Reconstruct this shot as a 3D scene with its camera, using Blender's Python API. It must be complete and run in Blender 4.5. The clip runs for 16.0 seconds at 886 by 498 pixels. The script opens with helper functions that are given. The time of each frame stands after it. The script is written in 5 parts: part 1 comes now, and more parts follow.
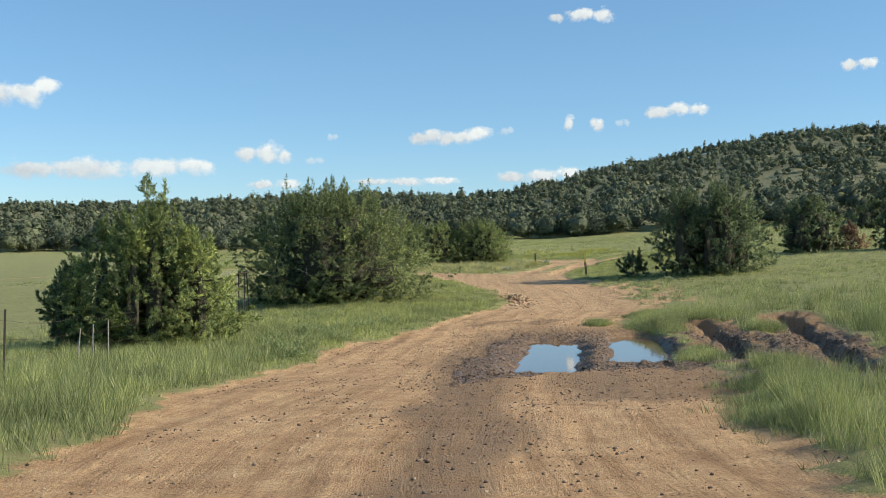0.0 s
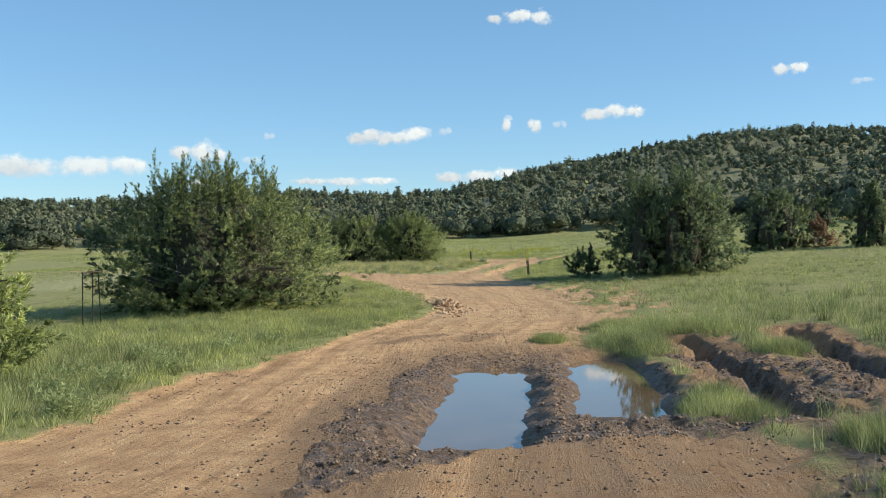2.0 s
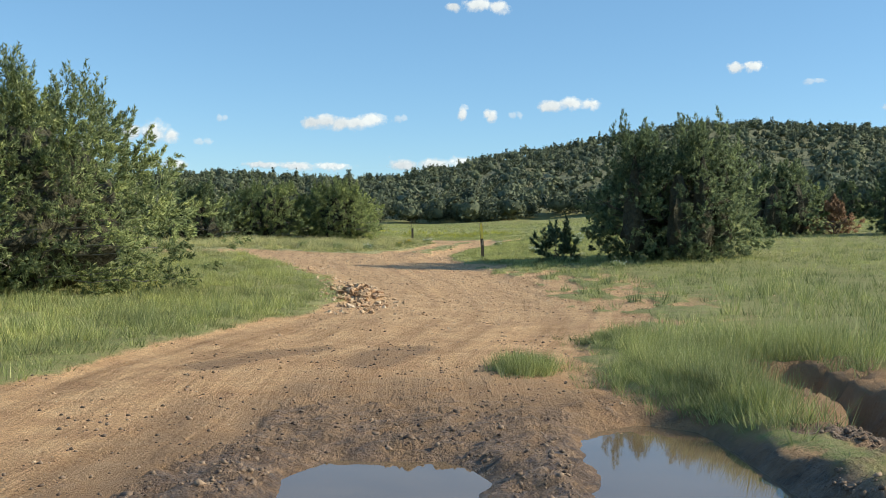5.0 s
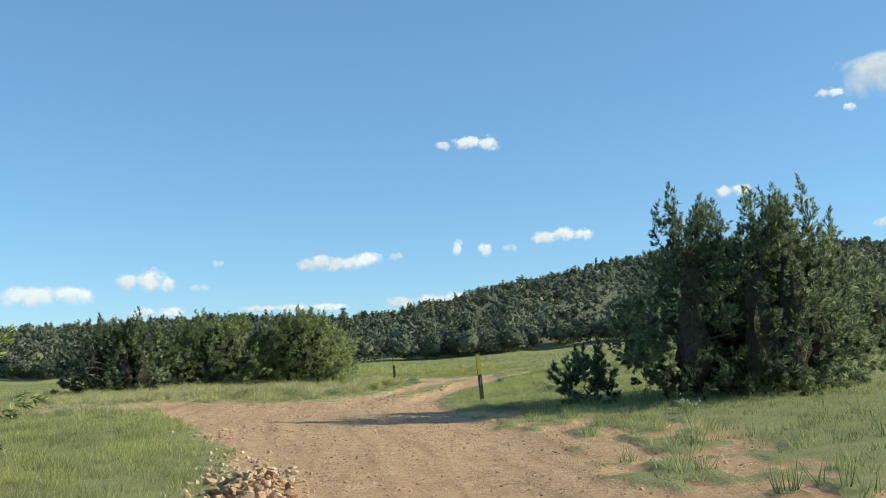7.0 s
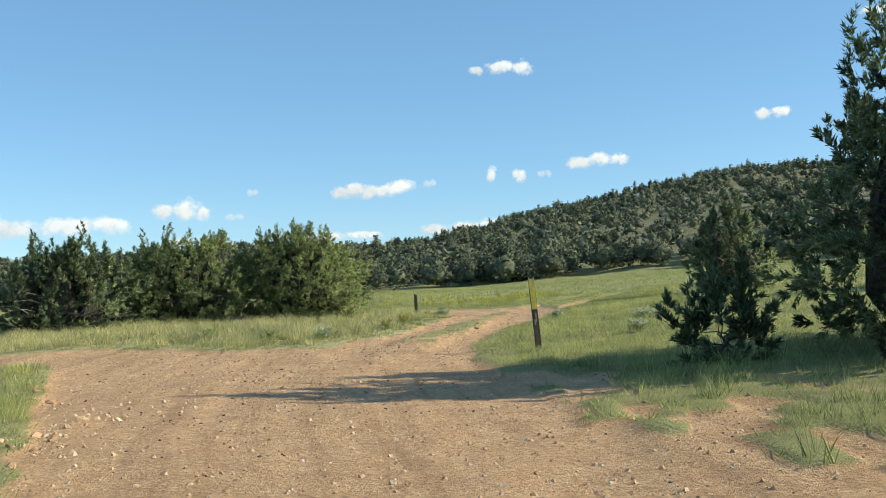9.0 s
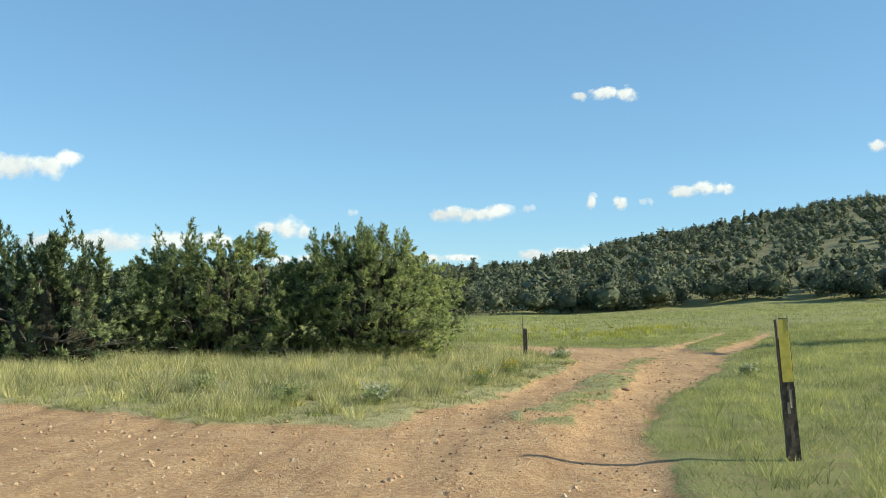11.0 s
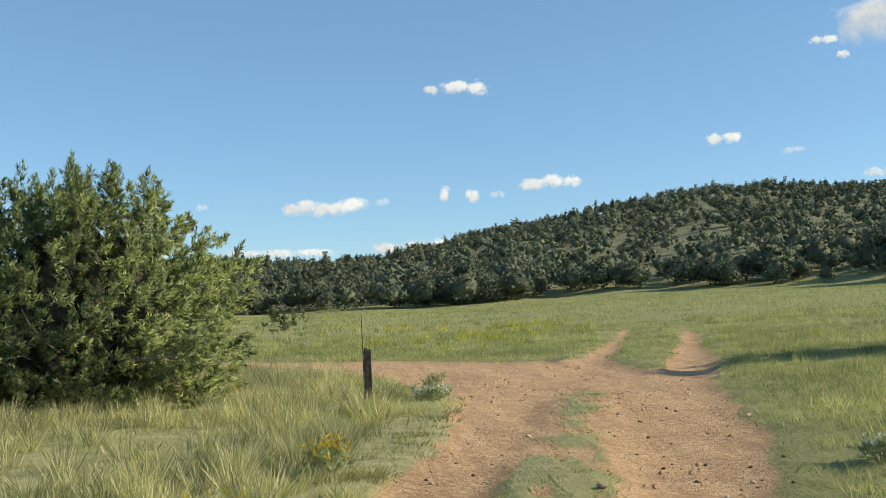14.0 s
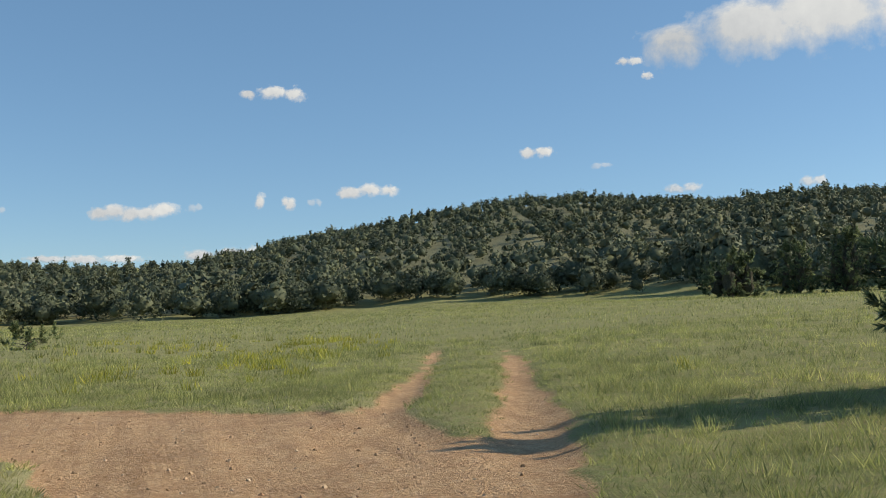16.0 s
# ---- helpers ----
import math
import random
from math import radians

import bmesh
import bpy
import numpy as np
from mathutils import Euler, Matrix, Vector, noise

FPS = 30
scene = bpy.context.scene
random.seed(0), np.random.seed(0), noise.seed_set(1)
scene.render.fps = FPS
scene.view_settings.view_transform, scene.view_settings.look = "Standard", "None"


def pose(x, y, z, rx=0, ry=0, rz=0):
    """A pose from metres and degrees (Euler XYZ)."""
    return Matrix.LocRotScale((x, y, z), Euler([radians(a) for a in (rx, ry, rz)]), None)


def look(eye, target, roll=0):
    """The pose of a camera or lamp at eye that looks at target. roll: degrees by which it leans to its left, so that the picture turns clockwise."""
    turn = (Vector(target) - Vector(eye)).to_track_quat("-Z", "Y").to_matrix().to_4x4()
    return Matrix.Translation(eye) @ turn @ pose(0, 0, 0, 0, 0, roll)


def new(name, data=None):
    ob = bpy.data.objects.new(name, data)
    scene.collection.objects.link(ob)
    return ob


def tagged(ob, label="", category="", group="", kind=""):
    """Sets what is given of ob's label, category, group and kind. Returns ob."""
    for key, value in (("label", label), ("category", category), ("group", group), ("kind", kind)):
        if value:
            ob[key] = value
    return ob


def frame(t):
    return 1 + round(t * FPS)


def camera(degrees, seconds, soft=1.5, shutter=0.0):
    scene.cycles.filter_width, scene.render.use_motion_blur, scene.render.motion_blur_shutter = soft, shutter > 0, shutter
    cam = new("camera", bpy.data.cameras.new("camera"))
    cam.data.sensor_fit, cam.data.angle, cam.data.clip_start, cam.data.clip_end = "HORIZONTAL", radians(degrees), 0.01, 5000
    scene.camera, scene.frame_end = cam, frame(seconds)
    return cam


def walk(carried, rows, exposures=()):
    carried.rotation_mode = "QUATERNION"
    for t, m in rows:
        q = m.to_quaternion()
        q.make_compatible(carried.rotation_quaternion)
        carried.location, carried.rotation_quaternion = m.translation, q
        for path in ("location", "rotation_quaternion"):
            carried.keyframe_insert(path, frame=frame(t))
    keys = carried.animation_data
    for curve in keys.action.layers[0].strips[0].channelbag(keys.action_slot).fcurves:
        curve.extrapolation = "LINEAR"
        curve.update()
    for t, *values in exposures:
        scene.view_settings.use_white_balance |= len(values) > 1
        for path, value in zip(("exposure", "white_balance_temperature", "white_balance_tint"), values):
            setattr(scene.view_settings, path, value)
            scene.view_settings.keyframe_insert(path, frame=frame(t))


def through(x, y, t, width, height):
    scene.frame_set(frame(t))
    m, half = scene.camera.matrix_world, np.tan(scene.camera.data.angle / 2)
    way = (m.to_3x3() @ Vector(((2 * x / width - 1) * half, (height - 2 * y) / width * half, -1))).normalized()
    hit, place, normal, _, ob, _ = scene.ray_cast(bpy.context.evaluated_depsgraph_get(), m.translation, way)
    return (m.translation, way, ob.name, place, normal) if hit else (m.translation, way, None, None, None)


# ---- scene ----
cam = camera(46.0, 16.0, soft=0.75)
PATH = [
    (0.0, look((0.000, -0.000, 1.678), (-0.420, 29.997, 1.528), -0.44)),
    (0.5, look((0.169, 2.009, 1.610), (0.217, 32.009, 1.436), -0.40)),
    (1.0, look((0.325, 4.000, 1.531), (0.657, 33.997, 1.375), -0.45)),
    (1.5, look((0.523, 5.993, 1.476), (1.154, 35.986, 1.330), -0.46)),
    (2.0, look((0.737, 7.912, 1.424), (2.092, 37.881, 1.278), -0.35)),
    (2.5, look((0.976, 9.691, 1.378), (2.888, 39.630, 1.260), -0.36)),
    (3.0, look((1.189, 11.314, 1.349), (3.521, 41.223, 1.278), -0.29)),
    (3.5, look((1.410, 12.965, 1.296), (3.862, 42.865, 1.232), -0.30)),
    (5.8, look((2.727, 23.059, 0.569), (5.524, 52.922, -0.046), 1.73)),
    (6.0, look((2.921, 23.985, 0.558), (5.779, 53.848, 0.482), 1.54)),
    (6.5, look((3.238, 26.526, 0.588), (6.224, 56.340, 2.073), 0.34)),
    (7.0, look((3.453, 29.156, 0.776), (6.221, 58.831, 4.200), -1.43)),
    (7.5, look((3.547, 31.606, 0.844), (5.578, 61.432, 3.345), -2.31)),
    (8.0, look((3.683, 33.976, 0.862), (5.369, 63.890, 2.378), -2.11)),
    (8.2, look((3.838, 34.943, 0.859), (5.525, 64.869, 2.101), -2.04)),
    (10.3, look((4.527, 45.236, 1.032), (5.820, 75.146, 2.962), -0.78)),
    (10.5, look((4.466, 46.187, 1.067), (5.034, 76.113, 3.094), -0.46)),
    (11.0, look((4.291, 48.291, 1.114), (3.244, 78.199, 3.209), 0.33)),
    (11.5, look((4.167, 50.200, 1.174), (2.180, 80.063, 3.236), 0.56)),
    (12.0, look((4.147, 52.003, 1.225), (1.630, 81.825, 3.293), 0.50)),
    (12.5, look((4.197, 53.755, 1.243), (2.291, 83.625, 3.286), 0.27)),
    (13.0, look((4.332, 55.543, 1.287), (3.516, 85.464, 3.297), 0.02)),
    (13.5, look((4.566, 57.345, 1.315), (5.750, 87.261, 3.218), -0.64)),
    (14.0, look((4.923, 59.149, 1.354), (8.064, 88.923, 3.255), -1.01)),
    (14.5, look((5.346, 60.976, 1.437), (10.210, 90.515, 3.385), -0.97)),
    (15.0, look((5.835, 62.705, 1.487), (12.217, 91.952, 3.450), -1.11)),
    (15.5, look((6.390, 64.365, 1.533), (13.915, 93.338, 3.515), -0.86)),
    (16.0, look((6.986, 65.960, 1.625), (15.274, 94.719, 3.691), -0.94)),
]
EXPOSURES = [(0.0, 0.40, 6750, 1), (3.5, 0.48, 6700, 0), (6.5, 0.48, 6800, -1), (7.0, 0.46, 6500, -3), (7.6, 0.52, 6650, -1), (8.2, 0.54, 6750, 0), (10.5, 0.57, 6950, -4), (13.0, 0.56, 7050, -3), (14.5, 0.36, 7130, 4), (16.0, 0.15, 7130, 5)]
walk(cam, PATH, EXPOSURES)

# ---- light ----
SUN_AZ, SUN_EL = radians(97), radians(29)
world = bpy.data.worlds.new("sky")
scene.world = world
world.use_nodes = True
wn = world.node_tree
sky = wn.nodes.new("ShaderNodeTexSky")
sky.sky_type, sky.sun_disc = "NISHITA", False
sky.sun_elevation, sky.sun_rotation = SUN_EL, SUN_AZ
sky.air_density, sky.dust_density, sky.ozone_density, sky.altitude = 1.0, 0.6, 4.5, 1500
# one blue mixed in to level the sky: darker horizon, lighter top
sky_blend = wn.nodes.new("ShaderNodeMix")
sky_blend.data_type = "RGBA"
sky_blend.inputs[0].default_value = 0.30
sky_blend.inputs[7].default_value = (1.25, 2.8, 5.1, 1)
wn.links.new(sky.outputs[0], sky_blend.inputs[6])
wn.links.new(sky_blend.outputs[2], wn.nodes["Background"].inputs[0])
wn.nodes["Background"].inputs[1].default_value = 0.122
sun = new("sun", bpy.data.lights.new("sun", "SUN"))
sun.data.energy, sun.data.angle, sun.data.color = 4.3, radians(0.6), (1.0, 0.91, 0.78)
sun.matrix_world = look((math.sin(SUN_AZ) * 100, math.cos(SUN_AZ) * 100, math.tan(SUN_EL) * 100), (0, 0, 0))


# ---- materials ----
def material(name, rough=0.8):
    m = bpy.data.materials.new(name)
    m.use_nodes = True
    nt = m.node_tree
    b = nt.nodes["Principled BSDF"]
    b.inputs["Roughness"].default_value = rough
    b.inputs["Specular IOR Level"].default_value = 0.25
    return m, nt, b


def node(nt, kind, **values):
    n = nt.nodes.new("ShaderNode" + kind)
    for k, v in values.items():
        n.inputs[k.replace("_", " ")].default_value = v
    return n


def noise_fac(nt, scale, detail=4.0, rough=0.6, coord="Object"):
    tc = node(nt, "TexCoord")
    n = node(nt, "TexNoise", Scale=scale, Detail=detail, Roughness=rough)
    nt.links.new(tc.outputs[coord], n.inputs["Vector"])
    return n.outputs["Fac"]


def ramp(nt, fac, *stops):
    r = node(nt, "ValToRGB")
    el = r.color_ramp.elements
    while len(el) < len(stops):
        el.new(0.5)
    for e, (p, c) in zip(el, stops):
        e.position, e.color = p, (*c, 1)
    nt.links.new(fac, r.inputs[0])
    return r.outputs[0]


def mix(nt, fac, a, b, blend="MIX"):
    m = nt.nodes.new("ShaderNodeMix")
    m.data_type, m.blend_type = "RGBA", blend
    for sock, v in ((m.inputs[0], fac), (m.inputs[6], a), (m.inputs[7], b)):
        if isinstance(v, bpy.types.NodeSocket):
            nt.links.new(v, sock)
        elif isinstance(v, tuple):
            sock.default_value = (*v, 1)
        else:
            sock.default_value = v
    return m.outputs[2]


def maths(nt, op, a, b=0.0, clamp=False):
    m = nt.nodes.new("ShaderNodeMath")
    m.operation, m.use_clamp = op, clamp
    for sock, v in zip(m.inputs, (a, b)):
        if isinstance(v, bpy.types.NodeSocket):
            nt.links.new(v, sock)
        else:
            sock.default_value = v
    return m.outputs[0]


def bump(nt, b, height, strength, distance):
    n = node(nt, "Bump", Strength=strength, Distance=distance)
    nt.links.new(height, n.inputs["Height"])
    nt.links.new(n.outputs[0], b.inputs["Normal"])
    return n


def attribute(nt, name):
    a = nt.nodes.new("ShaderNodeAttribute")
    a.attribute_name = name
    return a.outputs["Fac"]


def leaf_material(name, dark, mid, light, through=0.25, patch=1.2):
    """Foliage: each leaf its own shade, light passing through a little."""
    m, nt, b = material(name, 0.7)
    b.inputs["Specular IOR Level"].default_value = 0.12
    g = nt.nodes.new("ShaderNodeNewGeometry")
    col = ramp(nt, g.outputs["Random Per Island"], (0.0, dark), (0.55, mid), (1.0, light))
    n = noise_fac(nt, patch, 2.0)
    col = mix(nt, 0.55, col, ramp(nt, n, (0.32, (0.50, 0.52, 0.52)), (0.5, (0.95, 0.95, 0.95)), (0.68, (1.35, 1.28, 1.15))), "MULTIPLY")
    col = mix(nt, 1.0, col, ramp(nt, maths(nt, "ADD", attribute(nt, "tone"), 0.5), (0.0, (0.6, 0.62, 0.64)), (0.5, (1.0, 1.0, 1.0)), (1.0, (1.42, 1.36, 1.2))), "MULTIPLY")
    nt.links.new(col, b.inputs["Base Color"])
    t = node(nt, "BsdfTranslucent")
    nt.links.new(col, t.inputs[0])
    mx = node(nt, "MixShader")
    mx.inputs[0].default_value = through
    nt.links.new(b.outputs[0], mx.inputs[1])
    nt.links.new(t.outputs[0], mx.inputs[2])
    nt.links.new(mx.outputs[0], nt.nodes["Material Output"].inputs[0])
    return m


JUNIPER = leaf_material("juniper_leaf", (0.12, 0.158, 0.07), (0.225, 0.275, 0.122), (0.40, 0.43, 0.22), 0.35, 3.0)
JUNIPER_GREY = leaf_material("dark_juniper_leaf", (0.10, 0.14, 0.075), (0.185, 0.235, 0.125), (0.31, 0.36, 0.20), 0.38, 3.0)
JUNIPER_YOUNG = leaf_material("young_juniper_leaf", (0.15, 0.195, 0.07), (0.27, 0.325, 0.125), (0.44, 0.475, 0.215), 0.4, 3.0)
MESQUITE = leaf_material("mesquite_leaf", (0.14, 0.185, 0.075), (0.255, 0.31, 0.13), (0.44, 0.48, 0.235), 0.42, 2.5)
SHRUB_BROWN = leaf_material("dead_leaf", (0.20, 0.12, 0.075), (0.33, 0.21, 0.135), (0.46, 0.32, 0.22), 0.3)
WOODS = leaf_material("woods_leaf", (0.098, 0.115, 0.075), (0.128, 0.147, 0.093), (0.168, 0.18, 0.116), 0.1, 0.8)
GRASS_GREEN = leaf_material("green_grass", (0.175, 0.21, 0.08), (0.31, 0.345, 0.138), (0.53, 0.52, 0.28), 0.35, 0.5)
GRASS_SHORT = leaf_material("short_grass", (0.235, 0.265, 0.098), (0.365, 0.385, 0.15), (0.53, 0.51, 0.24), 0.45, 0.4)
GRASS_STRAW = leaf_material("straw_grass", (0.24, 0.255, 0.10), (0.46, 0.44, 0.205), (0.70, 0.635, 0.40), 0.4, 1.2)
WEED = leaf_material("weed_leaf", (0.24, 0.28, 0.12), (0.34, 0.38, 0.17), (0.46, 0.49, 0.25), 0.35)
YELLOW_GREEN = leaf_material("flowering_green", (0.26, 0.29, 0.05), (0.40, 0.39, 0.07), (0.55, 0.48, 0.10), 0.25)
PETAL_YELLOW = leaf_material("yellow_petal", (0.55, 0.38, 0.03), (0.68, 0.48, 0.04), (0.8, 0.6, 0.08), 0.2)
PETAL_WHITE = leaf_material("white_petal", (0.6, 0.6, 0.5), (0.72, 0.72, 0.64), (0.8, 0.8, 0.74), 0.2)


def bark_material():
    m, nt, b = material("bark", 0.9)
    n = noise_fac(nt, 14, 6)
    nt.links.new(ramp(nt, n, (0.3, (0.055, 0.045, 0.036)), (0.7, (0.20, 0.165, 0.135))), b.inputs["Base Color"])
    bump(nt, b, n, 0.6, 0.02)
    return m


BARK = bark_material()


# filler for crown interiors; the shade among the leaves is put into its colour
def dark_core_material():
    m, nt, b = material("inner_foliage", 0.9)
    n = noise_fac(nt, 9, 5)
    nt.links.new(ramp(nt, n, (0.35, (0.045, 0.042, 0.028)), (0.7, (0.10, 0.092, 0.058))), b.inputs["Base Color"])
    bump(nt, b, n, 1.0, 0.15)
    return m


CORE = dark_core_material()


def ground_material():
    m, nt, b = material("ground", 0.92)
    fine, mid, big = noise_fac(nt, 38, 5, 0.7), noise_fac(nt, 2.2, 5, 0.6), noise_fac(nt, 0.35, 4)
    pebble_tc = node(nt, "TexCoord")
    vor = node(nt, "TexVoronoi", Scale=17.0, Randomness=1.0)
    nt.links.new(pebble_tc.outputs["Object"], vor.inputs["Vector"])
    dirt = ramp(nt, mid, (0.25, (0.40, 0.228, 0.12)), (0.5, (0.54, 0.328, 0.175)), (0.78, (0.655, 0.432, 0.245)))
    dirt = mix(nt, 0.75, dirt, ramp(nt, fine, (0.34, (0.40, 0.37, 0.34)), (0.48, (1.0, 1.0, 1.0)), (0.68, (1.34, 1.32, 1.28))), "MULTIPLY")
    lane = node(nt, "CombineXYZ")
    sep = node(nt, "SeparateXYZ")
    nt.links.new(pebble_tc.outputs["Object"], sep.inputs[0])
    nt.links.new(maths(nt, "MULTIPLY", attribute(nt, "across"), 3.2), lane.inputs[0])
    nt.links.new(maths(nt, "MULTIPLY", sep.outputs[1], 0.16), lane.inputs[1])
    tracks = node(nt, "TexNoise", Scale=1.0, Detail=6.0, Roughness=0.65)
    nt.links.new(lane.outputs[0], tracks.inputs["Vector"])
    dirt = mix(nt, 0.8, dirt, ramp(nt, tracks.outputs["Fac"], (0.34, (0.62, 0.57, 0.52)), (0.5, (1.0, 1.0, 1.0)), (0.66, (1.18, 1.17, 1.14))), "MULTIPLY")
    lane2 = node(nt, "CombineXYZ")
    nt.links.new(maths(nt, "MULTIPLY", attribute(nt, "across"), 13.0), lane2.inputs[0])
    nt.links.new(maths(nt, "MULTIPLY", sep.outputs[1], 0.9), lane2.inputs[1])
    lines = node(nt, "TexNoise", Scale=1.0, Detail=5.0, Roughness=0.7)
    nt.links.new(lane2.outputs[0], lines.inputs["Vector"])
    loose = maths(nt, "SUBTRACT", 1.0, maths(nt, "MULTIPLY", attribute(nt, "gravel"), 0.85))
    dirt = mix(nt, maths(nt, "MULTIPLY", loose, 0.6), dirt, ramp(nt, lines.outputs["Fac"], (0.33, (0.66, 0.61, 0.56)), (0.46, (1.0, 1.0, 1.0)), (0.7, (1.12, 1.12, 1.10))), "MULTIPLY")
    crumb = node(nt, "TexVoronoi", Scale=11.0, Randomness=1.0)
    nt.links.new(pebble_tc.outputs["Object"], crumb.inputs["Vector"])
    spots = maths(nt, "ADD", crumb.outputs["Distance"], maths(nt, "MULTIPLY", noise_fac(nt, 1.1, 4, 0.6), 0.75))
    dirt = mix(nt, 0.8, dirt, ramp(nt, spots, (0.40, (0.42, 0.37, 0.33)), (0.50, (1.0, 1.0, 1.0))), "MULTIPLY")
    stones = ramp(nt, vor.outputs["Color"], (0.1, (0.46, 0.275, 0.145)), (0.5, (0.64, 0.415, 0.228)), (0.9, (0.76, 0.55, 0.355)))
    stones = mix(nt, 0.5, stones, ramp(nt, vor.outputs["Distance"], (0.0, (1.12, 1.1, 1.08)), (0.35, (1.0, 1.0, 1.0)), (0.62, (0.6, 0.55, 0.5))), "MULTIPLY")
    gravel = maths(nt, "MULTIPLY", attribute(nt, "gravel"), 0.36)
    dirt = mix(nt, gravel, dirt, stones)
    mud = ramp(nt, noise_fac(nt, 7, 6, 0.7), (0.30, (0.075, 0.05, 0.038)), (0.46, (0.18, 0.116, 0.078)), (0.58, (0.28, 0.182, 0.12)), (0.74, (0.40, 0.27, 0.18)))
    soil = ramp(nt, mid, (0.3, (0.215, 0.22, 0.085)), (0.55, (0.285, 0.298, 0.114)), (0.8, (0.385, 0.365, 0.168)))
    soil = mix(nt, 0.6, soil, ramp(nt, big, (0.3, (0.75, 0.85, 0.7)), (0.7, (1.15, 1.1, 1.05))), "MULTIPLY")
    soil = mix(nt, 0.7, soil, ramp(nt, fine, (0.3, (0.42, 0.45, 0.38)), (0.5, (0.95, 0.95, 0.9)), (0.7, (1.4, 1.38, 1.3))), "MULTIPLY")
    thin = ramp(nt, noise_fac(nt, 9, 6, 0.75), (0.40, (0.0, 0.0, 0.0)), (0.62, (1.0, 1.0, 1.0)))
    soil = mix(nt, maths(nt, "MULTIPLY", thin, 0.6), soil, (0.36, 0.27, 0.15))
    litter = ramp(nt, noise_fac(nt, 5, 6, 0.7), (0.3, (0.22, 0.21, 0.09)), (0.5, (0.40, 0.36, 0.18)), (0.7, (0.56, 0.48, 0.28)))
    soil = mix(nt, maths(nt, "MULTIPLY", attribute(nt, "dry"), 0.85), soil, litter)
    hill = ramp(nt, mid, (0.3, (0.15, 0.15, 0.075)), (0.7, (0.28, 0.25, 0.14)))
    soil = mix(nt, attribute(nt, "hill"), soil, hill)
    edge = maths(nt, "ADD", attribute(nt, "dirt"), maths(nt, "MULTIPLY", maths(nt, "SUBTRACT", fine, 0.5), 0.9))
    edge = maths(nt, "MULTIPLY", maths(nt, "SUBTRACT", edge, 0.35), 3.5, True)
    col = mix(nt, edge, soil, dirt)
    wet = maths(nt, "ADD", attribute(nt, "mud"), maths(nt, "MULTIPLY", maths(nt, "SUBTRACT", mid, 0.5), 1.1))
    wet = maths(nt, "ADD", wet, maths(nt, "MULTIPLY", maths(nt, "SUBTRACT", tracks.outputs["Fac"], 0.5), 1.0))
    wet = maths(nt, "MULTIPLY", maths(nt, "SUBTRACT", wet, 0.34), 1.6, True)
    damp = ramp(nt, mid, (0.3, (0.215, 0.128, 0.073)), (0.7, (0.36, 0.226, 0.132)))
    col = mix(nt, wet, col, damp)
    soaked = maths(nt, "ADD", attribute(nt, "soak"), maths(nt, "MULTIPLY", maths(nt, "SUBTRACT", noise_fac(nt, 3.0, 5, 0.65), 0.5), 1.3))
    soaked = maths(nt, "MULTIPLY", maths(nt, "SUBTRACT", soaked, 0.60), 2.2, True)
    col = mix(nt, soaked, col, mud)
    nt.links.new(col, b.inputs["Base Color"])
    nt.links.new(ramp(nt, soaked, (0.0, (0.95, 0.95, 0.95)), (1.0, (0.42, 0.42, 0.42))), b.inputs["Roughness"])
    h = maths(nt, "ADD", fine, maths(nt, "MULTIPLY", maths(nt, "MULTIPLY", vor.outputs["Distance"], attribute(nt, "gravel")), 0.45))
    churn = noise_fac(nt, 9, 6, 0.7)
    h = maths(nt, "ADD", h, maths(nt, "MULTIPLY", maths(nt, "MULTIPLY", churn, soaked), 4.5))
    h = maths(nt, "ADD", h, maths(nt, "ADD", maths(nt, "MULTIPLY", maths(nt, "MULTIPLY", tracks.outputs["Fac"], loose), 1.5), maths(nt, "MULTIPLY", maths(nt, "MULTIPLY", lines.outputs["Fac"], loose), 0.8)))
    bump(nt, b, h, 0.85, 0.055)
    return m


GROUND = ground_material()


def water_material():
    m, nt, b = material("muddy_water", 0.03)
    b.inputs["Specular IOR Level"].default_value = 0.6
    n = noise_fac(nt, 1.2, 3)
    nt.links.new(ramp(nt, n, (0.3, (0.15, 0.10, 0.06)), (0.7, (0.20, 0.135, 0.08))), b.inputs["Base Color"])
    bump(nt, b, noise_fac(nt, 5, 2), 0.03, 0.01)
    return m


WATER = water_material()


def stone_material():
    m, nt, b = material("stone", 0.9)
    o = node(nt, "ObjectInfo")
    g = nt.nodes.new("ShaderNodeNewGeometry")
    r = maths(nt, "FRACT", maths(nt, "ADD", o.outputs["Random"], g.outputs["Random Per Island"]))
    col = ramp(nt, r, (0.0, (0.38, 0.225, 0.125)), (0.5, (0.53, 0.35, 0.212)), (1.0, (0.64, 0.48, 0.335)))
    n = noise_fac(nt, 18, 5)
    col = mix(nt, 0.7, col, ramp(nt, n, (0.3, (0.7, 0.68, 0.65)), (0.7, (1.15, 1.15, 1.15))), "MULTIPLY")
    nt.links.new(col, b.inputs["Base Color"])
    bump(nt, b, n, 0.5, 0.02)
    return m


STONE = stone_material()


def clod_material():
    m, nt, b = material("mud_clod", 0.8)
    g = nt.nodes.new("ShaderNodeNewGeometry")
    nt.links.new(ramp(nt, g.outputs["Random Per Island"], (0.0, (0.10, 0.068, 0.05)), (0.6, (0.20, 0.137, 0.098)), (1.0, (0.34, 0.235, 0.16))), b.inputs["Base Color"])
    bump(nt, b, noise_fac(nt, 40, 4), 0.5, 0.01)
    return m


CLOD = clod_material()


